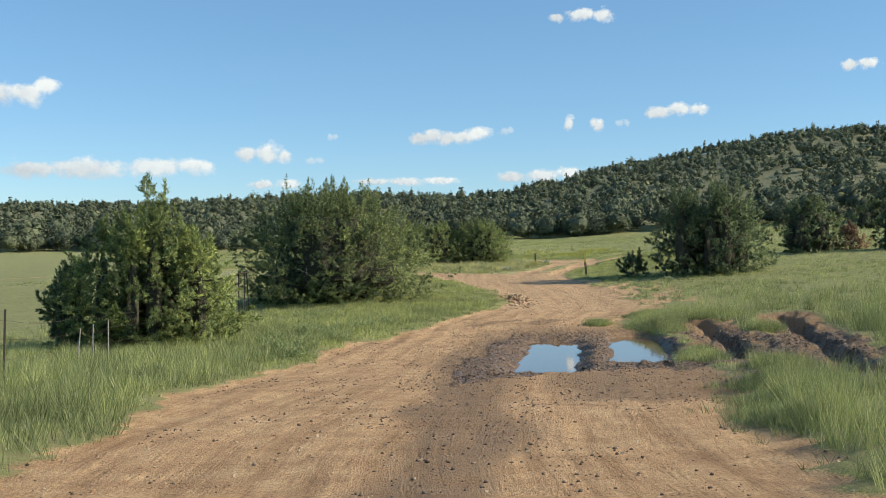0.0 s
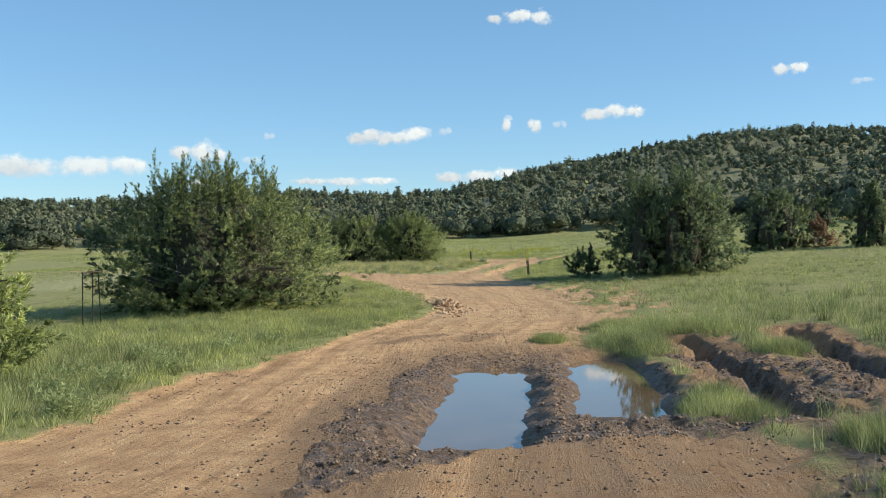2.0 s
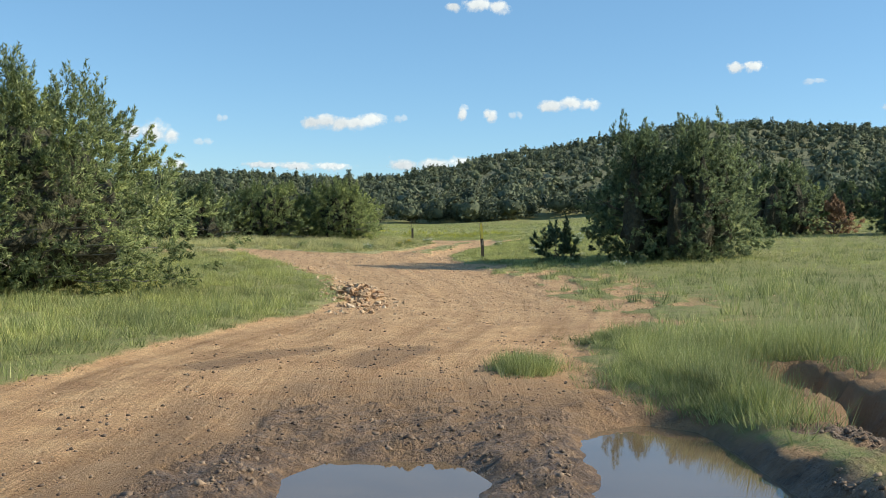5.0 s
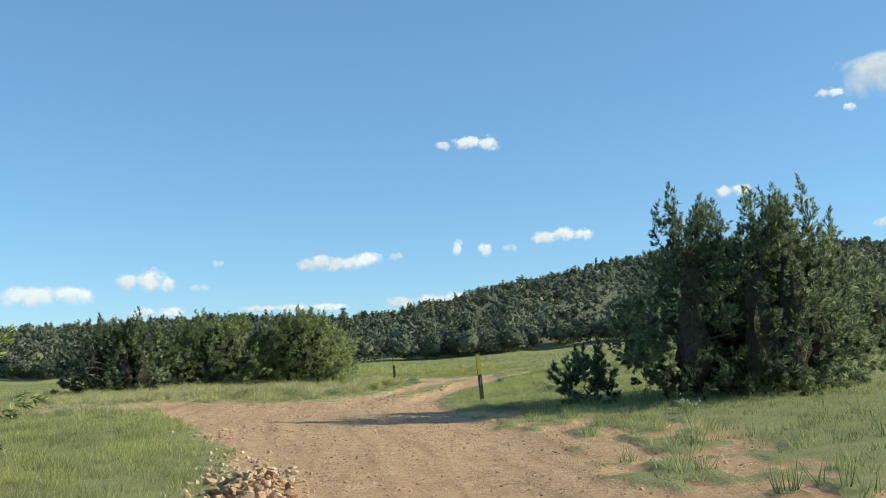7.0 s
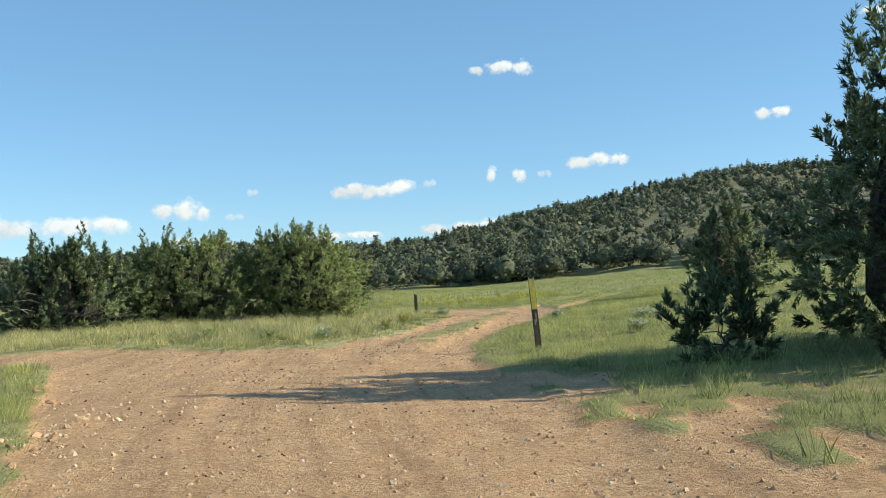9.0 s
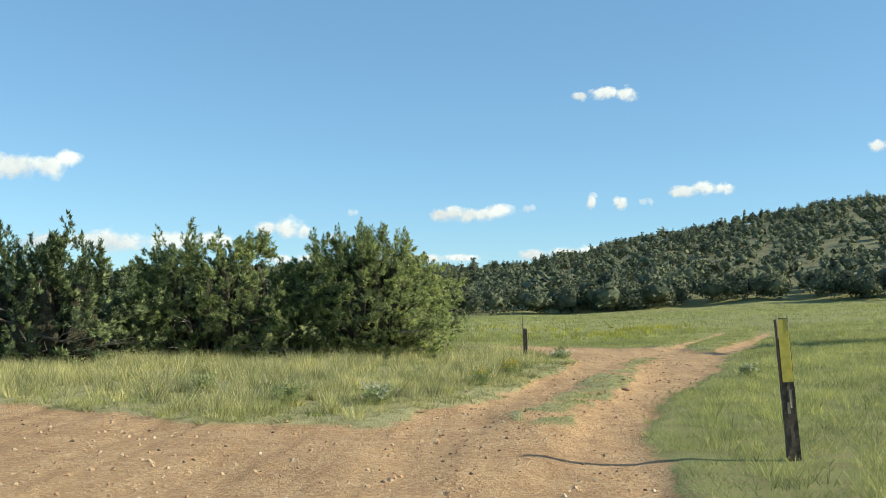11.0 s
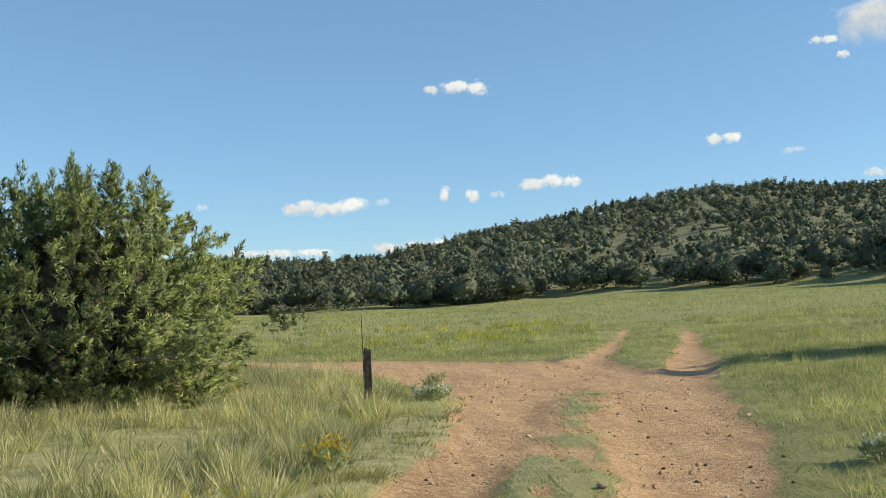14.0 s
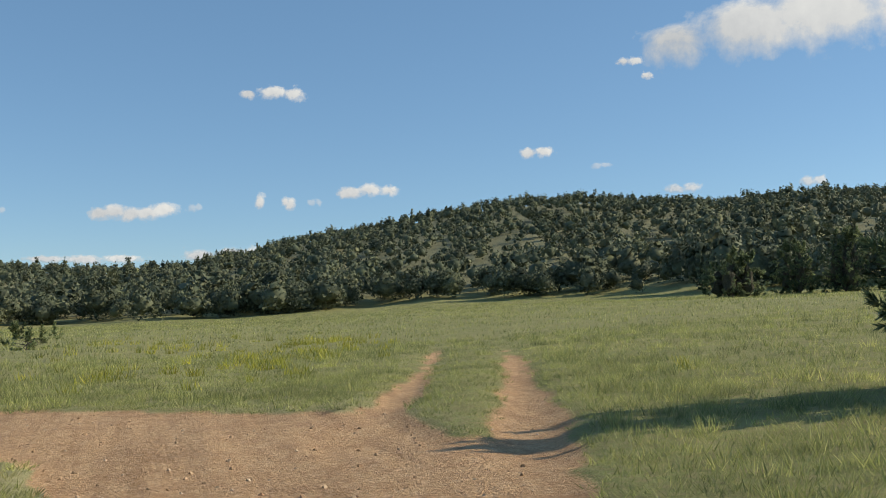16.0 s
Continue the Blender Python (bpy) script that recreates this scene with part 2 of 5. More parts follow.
def plain_material(name, a, c, scale, rough=0.8, metal=0.0):
    m, nt, b = material(name, rough)
    n = noise_fac(nt, scale, 5)
    nt.links.new(ramp(nt, n, (0.3, a), (0.7, c)), b.inputs["Base Color"])
    b.inputs["Metallic"].default_value = metal
    bump(nt, b, n, 0.3, 0.005)
    return m


POST_WOOD = plain_material("weathered_wood", (0.045, 0.035, 0.028), (0.15, 0.12, 0.095), 22)
POST_SCAR = plain_material("split_wood", (0.25, 0.20, 0.15), (0.42, 0.36, 0.29), 30)
SIGN_YELLOW = plain_material("faded_yellow", (0.55, 0.45, 0.08), (0.75, 0.62, 0.14), 16, 0.5)
STEEL = plain_material("rusty_steel", (0.06, 0.045, 0.035), (0.16, 0.12, 0.10), 25, 0.6, 0.6)
FENCE_WOOD = plain_material("grey_stave", (0.18, 0.16, 0.14), (0.36, 0.33, 0.29), 25)


def cloud_material():
    m = bpy.data.materials.new("cloud")
    m.use_nodes = True
    nt = m.node_tree
    nt.nodes.remove(nt.nodes["Principled BSDF"])
    uv = node(nt, "CombineXYZ")
    nt.links.new(attribute(nt, "u"), uv.inputs[0])
    nt.links.new(attribute(nt, "v"), uv.inputs[1])
    puff = node(nt, "TexNoise", Scale=1.7, Detail=7.0, Roughness=0.62)
    nt.links.new(uv.outputs[0], puff.inputs["Vector"])
    n1 = puff.outputs["Fac"]
    d = attribute(nt, "cover")
    a = maths(nt, "ADD", d, maths(nt, "MULTIPLY", maths(nt, "SUBTRACT", n1, 0.5), 1.5))
    a = maths(nt, "MULTIPLY", maths(nt, "SUBTRACT", a, 0.33), 2.1, True)
    a = maths(nt, "MULTIPLY", a, attribute(nt, "veil"))
    # clouds glow; sunlit upper right and grey underside are painted into their colour
    e = node(nt, "Emission", Strength=1.0)
    lit = maths(nt, "ADD", attribute(nt, "lit"), maths(nt, "MULTIPLY", maths(nt, "SUBTRACT", n1, 0.5), 0.9))
    col = ramp(nt, lit, (0.1, (0.42, 0.45, 0.52)), (0.55, (0.59, 0.61, 0.67)), (0.9, (0.70, 0.715, 0.76)))
    nt.links.new(col, e.inputs[0])
    t = node(nt, "BsdfTransparent")
    mx = node(nt, "MixShader")
    nt.links.new(a, mx.inputs[0])
    nt.links.new(t.outputs[0], mx.inputs[1])
    nt.links.new(e.outputs[0], mx.inputs[2])
    nt.links.new(mx.outputs[0], nt.nodes["Material Output"].inputs[0])
    return m


CLOUD = cloud_material()


# ---- shape of the land ----
def fract(v):
    return v - np.floor(v)


def vnoise(x, y, seed=0):
    """Smooth value noise between 0 and 1."""
    xi, yi = np.floor(x), np.floor(y)
    u, v = x - xi, y - yi
    u, v = u * u * (3 - 2 * u), v * v * (3 - 2 * v)

    def h(a, b):
        return fract(np.sin(a * 127.1 + b * 311.7 + seed * 74.7) * 43758.5453)
    return (h(xi, yi) * (1 - u) + h(xi + 1, yi) * u) * (1 - v) + (h(xi, yi + 1) * (1 - u) + h(xi + 1, yi + 1) * u) * v


def fbm(x, y, seed=0, octaves=4):
    s, a = 0, 0.5
    for k in range(octaves):
        s = s + a * vnoise(x * 2 ** k, y * 2 ** k, seed + k)
        a /= 2
    return s / (1 - 0.5 ** octaves)


def smooth(a, b, v):
    s = np.clip((v - a) / (b - a), 0, 1)
    return s * s * (3 - 2 * s)


def to_line(x, y, line):
    """Distance to a polyline."""
    best = np.full(np.shape(x), 1e9)
    for (ax, ay), (bx, by) in zip(line, line[1:]):
        dx, dy = bx - ax, by - ay
        s = np.clip(((x - ax) * dx + (y - ay) * dy) / (dx * dx + dy * dy), 0, 1)
        best = np.minimum(best, np.hypot(x - ax - s * dx, y - ay - s * dy))
    return best


LEFT_RUT = [(9.1, 77.0), (9.8, 79.0), (11.2, 83.1), (13.5, 89.9), (17.3, 102), (22, 118), (29, 145), (36, 190)]
RIGHT_RUT = [(10.4, 75.0), (11.3, 77.5), (13.0, 82.3), (15.5, 89.6), (19.1, 101.5), (23.5, 117), (30.6, 144), (37.6, 190)]
STRIP = [(4.3, 57.2), (5.15, 61.6), (6.4, 66.0), (7.25, 69.2), (8.15, 72.6)]
PUDDLE_L = [(1.38, 18.7), (1.95, 22.3), (2.4, 26.2)]
PUDDLE_R = [(3.65, 20.8), (4.15, 24.0), (4.6, 27.6)]
WATER_Z = -0.88
TRENCH_1 = [(7.0, 30.5), (6.7, 28), (6.35, 25.2), (5.9, 22.5), (5.3, 19.5)]
TRENCH_2 = [(9.5, 30.5), (8.7, 27), (7.8, 22.4), (6.9, 18.5), (6.45, 15.5)]


def road_left(y):
    return np.interp(y, [-10, 7, 13.5, 18, 24, 28, 31.5, 37.5, 40.5, 46, 49], [-2.9, -3.2, -3.6, -3.4, -2.7, -1.7, -0.9, 1.6, 2.1, 1.6, 0.9])


def road_right(y):
    return np.interp(y, [-10, 9, 14, 20, 26, 31, 34, 39.5, 47, 53, 61], [2.5, 2.7, 3.7, 5.0, 5.2, 4.8, 5.5, 6.5, 6.8, 6.0, 5.9])


def road_reach(x, y):
    """Metres inside the bare dirt (negative: outside)."""
    left, right = road_left(y), road_right(y)
    a = np.minimum(np.minimum(x - left, right - x), 60.5 - y)
    south = np.interp(x, [-60, -17, -6, -1.5, 0.9, 2.5], [70, 61.0, 58.6, 57.4, 49.0, 44])
    north = np.interp(x, [-60, -6, -1.8, 0, 1.9, 2.8, 3.8, 6], [50, 62.0, 62.4, 61.4, 59.6, 58.5, 57.5, 57.0])
    b = np.minimum(np.minimum(y - south, north - y), 5.8 - x)
    # the two-track beyond the bend, with a grass strip along its middle
    tl = np.interp(y, [54, 58.5, 62, 65.6, 68, 71, 73, 76.8, 78.4, 80], [2.3, 2.8, 3.6, 4.95, 5.5, 6.2, 6.4, 6.0, 5.2, 5.0])
    tr = np.interp(y, [53, 57.6, 61, 63, 66.5, 71, 75, 77.7, 83], [5.9, 5.95, 6.45, 6.9, 8.05, 9.5, 10.75, 11.6, 13.4])
    c = np.minimum(np.minimum(x - tl, tr - x), np.minimum(y - 55.5, 77.2 - y + 0.5 * (9.6 - x)))
    c = np.minimum(c, 1.15 * to_line(x, y, STRIP) - np.interp(y, [57, 66, 73], [0.28, 0.18, -0.02]) - 0.36 * vnoise(x * 1.3, y * 0.8, 19))
    # side track running off beyond the short post
    low = np.interp(x, [-60, -6, 2.65, 3.3, 5.2, 6, 6.4], [84.5, 82.3, 81.6, 80.5, 78.4, 76.8, 74])
    high = np.interp(x, [-60, -6, 2, 5, 6.5, 8.2, 9.6, 10.4, 11], [87, 84.4, 83.6, 83.7, 83.0, 82.1, 80.5, 79, 77])
    d = np.minimum(np.minimum(y - low, high - y), 10.2 - x)
    ruts = np.minimum(to_line(x, y, LEFT_RUT), to_line(x, y, RIGHT_RUT))
    e = np.interp(y, [74, 78, 82, 88, 93, 98, 108], [0.44, 0.40, 0.31, 0.22, 0.1, -0.08, -0.35]) - ruts
    return np.maximum(np.maximum(np.maximum(a, b), np.maximum(c, d)), e)


def hill_height(x, y):
    """Wooded hills round the valley: foot, crest and how far one is up the slope."""
    dx, dy = x - 5, y - 50
    r, az = np.hypot(dx, dy), np.degrees(np.arctan2(dx, dy))
    foot = np.interp(az, [-180, -60, -25, 0, 12, 20, 28, 36, 60, 180], [260, 240, 210, 195, 192, 180, 165, 140, 150, 260])
    foot = foot + 14 * (vnoise(az * 0.35, az * 0, 5) - 0.5)
    crest_r = np.interp(az, [-180, -20, 5, 20, 30, 40, 180], [520, 490, 470, 470, 470, 450, 520])
    crest = np.interp(az, [-180, -40, -24, -16, -8, -4, 2.5, 5.7, 9, 11.6, 15.4, 19, 23, 27, 30, 34, 40, 60, 180],
                      [18, 19, 19.5, 21, 24.5, 24, 24.5, 30.5, 36.5, 40, 46, 50.5, 51, 48.5, 46.5, 48, 45, 30, 18])
    s = (r - foot) / (crest_r - foot)
    up = smooth(-0.12, 1.0, s) * 0.55 + np.clip(s, 0, 1) * 0.45
    back = 1 - 0.6 * smooth(1.0, 3.5, s)
    return crest, up, back, s, r, az


def land(x, y):
    """Height of the ground without small relief."""
    z = np.interp(y, [-30, 0, 8, 15, 21, 26, 31, 38, 45, 52, 60, 70, 80, 100, 150, 250, 2500],
                  [0.7, 0.32, 0.02, -0.35, -0.62, -0.70, -0.70, -0.62, -0.45, -0.27, -0.06, 0.22, 0.33, 0.55, 1.2, 2.3, 2.6])
    mid = np.interp(y, [0, 26, 40, 60, 90, 130, 250], [1, 4.5, 5, 6, 9, 15, 20])
    d = x - mid
    z = z + 0.055 * np.clip(d - 0.5, 0, 35) + 0.026 * np.clip(d - 35.5, 0, 90)
    z = z - 0.035 * np.clip(-d - 9, 0, 60)
    crest, up, back, s, r, az = hill_height(x, y)
    up = np.where(s > -0.12, up, 0)
    return z * (1 - up) + crest * up * back + up * 3.0 * (fbm(x * 0.02, y * 0.02, 9, 3) - 0.5)


def wander(x, y):
    return x + 0.55 * (fbm(x * 0.5, y * 0.8, 17, 3) - 0.5)


def masks(x, y):
    """dirt, mud, gravel and hill shares of the ground."""
    reach = road_reach(x, y)
    fine = np.interp(y, [50, 60, 75, 85], [1.0, 0.7, 0.6, 0.45])
    d = reach + fine * (0.75 * (fbm(x * 1.1, y * 1.1, 3, 3) - 0.5) + 0.5 * (vnoise(x * 0.45, y * 0.45, 8) - 0.5)) + 0.35 * (fbm(x * 4.0, y * 4.0, 13, 3) - 0.5)
    bare = smooth(0.47, 0.58, fbm(x * 1.9, y * 1.1, 21, 4) + 0.14 * smooth(-2.5, 0.0, reach)) * smooth(-4.6, -0.6, reach) * (x > 4.0) * (y > 31) * (y < 54)
    dirt = np.maximum(smooth(-0.22, 0.22, d), 0.9 * bare)
    tr = np.minimum(to_line(wander(x, y), y, TRENCH_1), to_line(wander(x, y), y, TRENCH_2))
    dirt = np.maximum(dirt, smooth(1.0, 0.6, tr))
    dirt = np.maximum(dirt, 0.8 * smooth(0.44, 0.6, fbm(x * 3, y * 3, 25, 3)) * smooth(1.0, 0.6, to_line(x, y, STRIP)))
    # damp belt from the near road into the puddles, churned beside the water
    rag = 0.75 * (fbm(x * 1.6, y * 0.5, 18, 4) - 0.5)
    left = np.interp(y, [3, 8, 10.5, 14, 18, 21.6, 23.4, 29, 31.5], [-1.2, -0.8, -0.72, -0.55, -0.45, -0.35, 0.0, 0.8, 1.7])
    right = np.interp(y, [3, 7.5, 10.9, 15.8, 18, 19.5], [0.1, 0.38, 0.75, 1.05, 1.7, 4.9])
    belt = smooth(-0.35, 0.5, np.minimum(x - left, right - x) + 1.3 * rag) * np.interp(y, [2, 5, 14, 17, 28, 30, 32.5], [0.7, 0.92, 0.95, 0.95, 0.9, 0.7, 0])
    churn = smooth(-0.1, 0.3, np.minimum(np.minimum(x - left - 0.42, 5.4 - x), y - np.interp(x, [0, 1.3, 2.2, 4.5], [15.5, 17.0, 18.2, 18.4])) + rag) * np.interp(y, [16, 18, 26, 29, 31], [0.9, 1, 1, 0.6, 0])
    ridge = 0.85 * smooth(-0.3, 0.5, np.minimum(np.minimum(x - 1.2, 4.4 - x), np.minimum(y - 13.2, 20.5 - y)) + rag)
    soak = np.maximum(churn, smooth(0.75, 0.3, tr + 0.5 * (fbm(x * 1.5, y * 1.5, 18, 3) - 0.5)) * np.interp(y, [14, 18, 26, 29, 32], [0.7, 1, 1, 0.55, 0]))
    flat = 0.95 * smooth(-0.3, 0.4, np.minimum(np.minimum(x - np.interp(y, [15, 20, 27], [3.6, 5.3, 5.2]), 9.2 - x), np.minimum(y - 14.5, 27.4 - y)) + 1.6 * rag) * smooth(0.30, 0.48, fbm(x * 1.3, y * 0.8, 24, 3))
    soak = np.maximum(soak, flat)
    patch = np.minimum(to_line(x, y, [(0.5, 31.2), (1.7, 32.9)]), to_line(x, y, [(2.3, 31.3), (3.0, 33.0)])) + 0.5 * rag
    mud = np.maximum(np.maximum(belt, ridge), np.maximum(np.maximum(soak, 0.85 * smooth(1.2, 0.6, tr)), 0.85 * smooth(0.55, 0.2, patch)))
    gravel = dirt * smooth(30, 42, y)
    return dirt, mud, gravel, smooth(0.0, 0.1, hill_height(x, y)[3]), soak


def ground_z(x, y):
    dirt, mud, gravel, hill, soak = masks(x, y)
    mud = np.maximum(soak, 0.3 * mud)
    near = smooth(140, 60, np.hypot(x - 4, y - 40))
    z = land(x, y) - 0.07 * dirt * near
    z = z + near * 0.05 * (fbm(x * 0.5, y * 0.5, 2, 3) - 0.5) * 2
    # wheel lines on the dirt
    z = z + near * dirt * 0.022 * (fbm(x * 3.0, y * 0.5, 4, 3) - 0.5) * 2
    # churned mud
    z = z + mud * (0.10 * (fbm(x * 2.4, y * 1.1, 6, 4) - 0.5) + 0.14 * (fbm(x * 6, y * 4, 7, 4) - 0.5) + 0.07 * (vnoise(x * 12, y * 9, 22) - 0.5))
    pl, pr = to_line(x, y, PUDDLE_L), to_line(x, y, PUDDLE_R)
    ragged = 0.35 * (fbm(x * 1.7, y * 1.1, 11, 3) - 0.5)
    z = z + 0.10 * np.exp(-((x - 2.35) / 0.42) ** 2 - ((y - 41.3) / 1.5) ** 2)
    bed = np.maximum(smooth(1.05, 0.36, pl + ragged), smooth(1.0, 0.32, pr + ragged))
    z = z * (1 - bed) + np.minimum(z - 0.06, WATER_Z - 0.09) * bed
    for line, depth in ((TRENCH_1, 0.30), (TRENCH_2, 0.27)):
        t = to_line(wander(x, y), y, line)
        rough = 0.75 * (fbm(x * 5, y * 5, 16, 4) - 0.5) + 0.45 * (vnoise(x * 11, y * 8, 23) - 0.5)
        z = z - depth * smooth(0.36, 0.14, t + 0.35 * (fbm(x * 2.6, y * 2.6, 14, 3) - 0.5)) + 0.05 * np.exp(-((t - 0.55) / 0.22) ** 2) * smooth(0.35, 0.75, fbm(x * 2.2, y * 2.2, 15, 3)) + 0.22 * smooth(1.2, 0.5, t) * rough
    ruts = np.minimum(to_line(x, y, LEFT_RUT), to_line(x, y, RIGHT_RUT))
    z = z - 0.05 * smooth(0.6, 0.2, ruts) * smooth(120, 80, y) + 0.05 * smooth(0.7, 0.3, to_line(x, y, STRIP))
    return z


def spaced(*spans):
    """Grid lines: (start, end, step at start, step at end), joined."""
    out = [spans[0][0]]
    for a, b, s0, s1 in spans:
        v = a
        while v < b - 1e-6:
            f = (v - a) / (b - a)
            v = min(b, v + s0 * (1 - f) + s1 * f)
            out.append(v)
    return np.array(sorted(set(np.round(out, 4))))


def mesh_object(name, verts, faces, mat, parent=None, flat=True, normals=None):
    """A mesh from arrays of points and triangles or quads."""
    me = bpy.data.meshes.new(name)
    faces = np.asarray(faces)
    k = faces.shape[1]
    me.vertices.add(len(verts))
    me.vertices.foreach_set("co", np.asarray(verts, dtype=np.float32).ravel())
    me.loops.add(faces.size)
    me.loops.foreach_set("vertex_index", faces.astype(np.int32).ravel())
    me.polygons.add(len(faces))
    me.polygons.foreach_set("loop_start", np.arange(0, faces.size, k, dtype=np.int32))
    me.polygons.foreach_set("use_smooth", np.full(len(faces), not flat))
    me.update(calc_edges=True)
    if normals is not None:
        me.attributes.new("custom_normal", "FLOAT_VECTOR", "POINT").data.foreach_set("vector", np.asarray(normals, dtype=np.float32).ravel())
    me.materials.append(mat)
    ob = new(name, me)
    ob.parent = parent
    return ob


def outward(verts, tris, way):
    """Wind triangles so that they face along way, given for each triangle."""
    a, b, c = verts[tris[:, 0]], verts[tris[:, 1]], verts[tris[:, 2]]
    turn = (np.cross(b - a, c - a) * way).sum(1) < 0
    out = tris.copy()
    out[turn] = tris[turn][:, [0, 2, 1]]
    return out


def part(name, bm, mat, parent, label=""):
    me = bpy.data.meshes.new(name)
    bm.to_mesh(me)
    bm.free()
    me.materials.append(mat)
    ob = new(name, me)
    ob.parent = parent
    return tagged(ob, label)


def z_at(x, y):
    return float(ground_z(np.array([float(x)]), np.array([float(y)]))[0])


def build_ground():
    xs = spaced((-1600, -300, 220, 40), (-300, -60, 14, 6), (-60, -8, 3, 0.5), (-8, -4, 0.3, 0.13), (-4, -1, 0.13, 0.08), (-1, 9.6, 0.085, 0.085), (9.6, 10, 0.1, 0.15), (10, 26, 0.2, 0.7), (26, 90, 0.8, 5), (90, 360, 6, 12), (360, 1800, 40, 240))
    ys = spaced((-1500, -200, 220, 60), (-200, -8, 40, 1.5), (-8, 6, 0.6, 0.35), (6, 15, 0.14, 0.09), (15, 31, 0.08, 0.08), (31, 33, 0.1, 0.18), (33, 66, 0.26, 0.34), (66, 96, 0.38, 0.9), (96, 170, 1.1, 5), (170, 600, 5, 9), (600, 2300, 30, 250))
    X, Y = np.meshgrid(xs, ys)
    x, y = X.ravel(), Y.ravel()
    n = len(xs)
    i = (np.arange(len(ys) - 1)[:, None] * n + np.arange(n - 1)[None, :]).ravel()
    ob = mesh_object("ground", np.stack([x, y, ground_z(x, y)], 1), np.stack([i, i + 1, i + n + 1, i + n], 1), GROUND, flat=False)
    across = x - (road_left(y) + road_right(y)) / 2
    dry = smooth(0.8, -1.2, x - 0.28 * (y - 50) - 2.2) * smooth(54, 58, y) * smooth(84, 79, y) * smooth(-22, -14, x)
    for name, values in zip(("dirt", "mud", "gravel", "hill", "soak", "across", "dry"), (*masks(x, y), across, dry)):
        ob.data.attributes.new(name, "FLOAT", "POINT").data.foreach_set("value", values.astype(np.float32))
    return tagged(ob, "dirt road with ruts and mud through a grassy valley", "ground", kind="structure")


build_ground()


def build_puddle(line, half, label, seed):
    bm = bmesh.new()
    pts = []
    (ax, ay), (bx, by) = line[0], line[-1]
    length = math.hypot(bx - ax, by - ay)
    ux, uy = (bx - ax) / length, (by - ay) / length
    for k in range(40):
        a = k / 40 * math.tau
        s, w = math.cos(a) * (length / 2 + half), math.sin(a) * half * 1.15
        pts.append(bm.verts.new(((ax + bx) / 2 + ux * s - uy * w, (ay + by) / 2 + uy * s + ux * w, WATER_Z)))
    bm.faces.new(pts)
    me = bpy.data.meshes.new("puddle")
    bm.to_mesh(me)
    bm.free()
    me.materials.append(WATER)
    return tagged(new("puddle", me), label, "puddle", "puddles in the wheel ruts", "structure")


build_puddle(PUDDLE_L, 1.0, "still brown rain puddle in a wheel rut reflecting the sky", 1)
build_puddle(PUDDLE_R, 0.95, "shallow muddy rain puddle beside the grass reflecting sky", 2)


# ---- trees ----
def ico(sub):
    bm = bmesh.new()
    bmesh.ops.create_icosphere(bm, subdivisions=sub, radius=1)
    v = np.array([p.co[:] for p in bm.verts])
    f = np.array([[p.index for p in q.verts] for q in bm.faces])
    bm.free()
    return v, f


ICO1, ICO2 = ico(1), ico(2)


def unit(v):
    return v / np.maximum(np.linalg.norm(v, axis=-1, keepdims=True), 1e-9)


def tube(points, radii, sides=6):
    """Tapered limb along points."""
    verts, faces = [], []
    points = [np.asarray(p, float) for p in points]
    for k, (p, r) in enumerate(zip(points, radii)):
        d = unit(points[min(k + 1, len(points) - 1)] - points[max(k - 1, 0)])
        a = unit(np.cross(d, [0.31, 0.92, 0.23]))
        b = np.cross(d, a)
        for s in range(sides):
            t = s / sides * math.tau
            verts.append(p + r * (math.cos(t) * a + math.sin(t) * b))
    for k in range(len(points) - 1):
        for s in range(sides):
            q, w = k * sides + s, k * sides + (s + 1) % sides
            faces.append((q, w, w + sides, q + sides))
    return np.array(verts), np.array(faces)


def join(pieces):
    verts, faces, n = [], [], 0
    for v, f in pieces:
        verts.append(v)
        faces.append(f + n)
        n += len(v)
    return np.concatenate(verts), np.concatenate(faces)


def sprays(rng, centres, axes, lengths, widths, per, leaf):
    """Leafy sprays: narrow leaves set along a short twig, pointing out and on."""
    n = len(centres)
    s = rng.random((n, per)) ** 0.8
    side = unit(rng.normal(size=(n, per, 3)))
    ax = axes[:, None, :]
    side = unit(side - (side * ax).sum(-1, keepdims=True) * ax)
    spread = widths[:, None] * (1.05 - s) * rng.random((n, per)) ** 0.5
    root = centres[:, None, :] + ax * (s * lengths[:, None])[..., None] + side * spread[..., None]
    d = unit(ax * 1.1 + side * 0.65 + rng.normal(size=(n, per, 3)) * 0.3)
    w = unit(np.cross(d, rng.normal(size=(n, per, 3))))
    size = leaf * (0.6 + 0.9 * rng.random((n, per, 1)))
    v = np.stack([root - w * size * 0.15, root + w * size * 0.15, root + d * size], 2).reshape(-1, 3)
    return v, np.arange(len(v)).reshape(-1, 3)


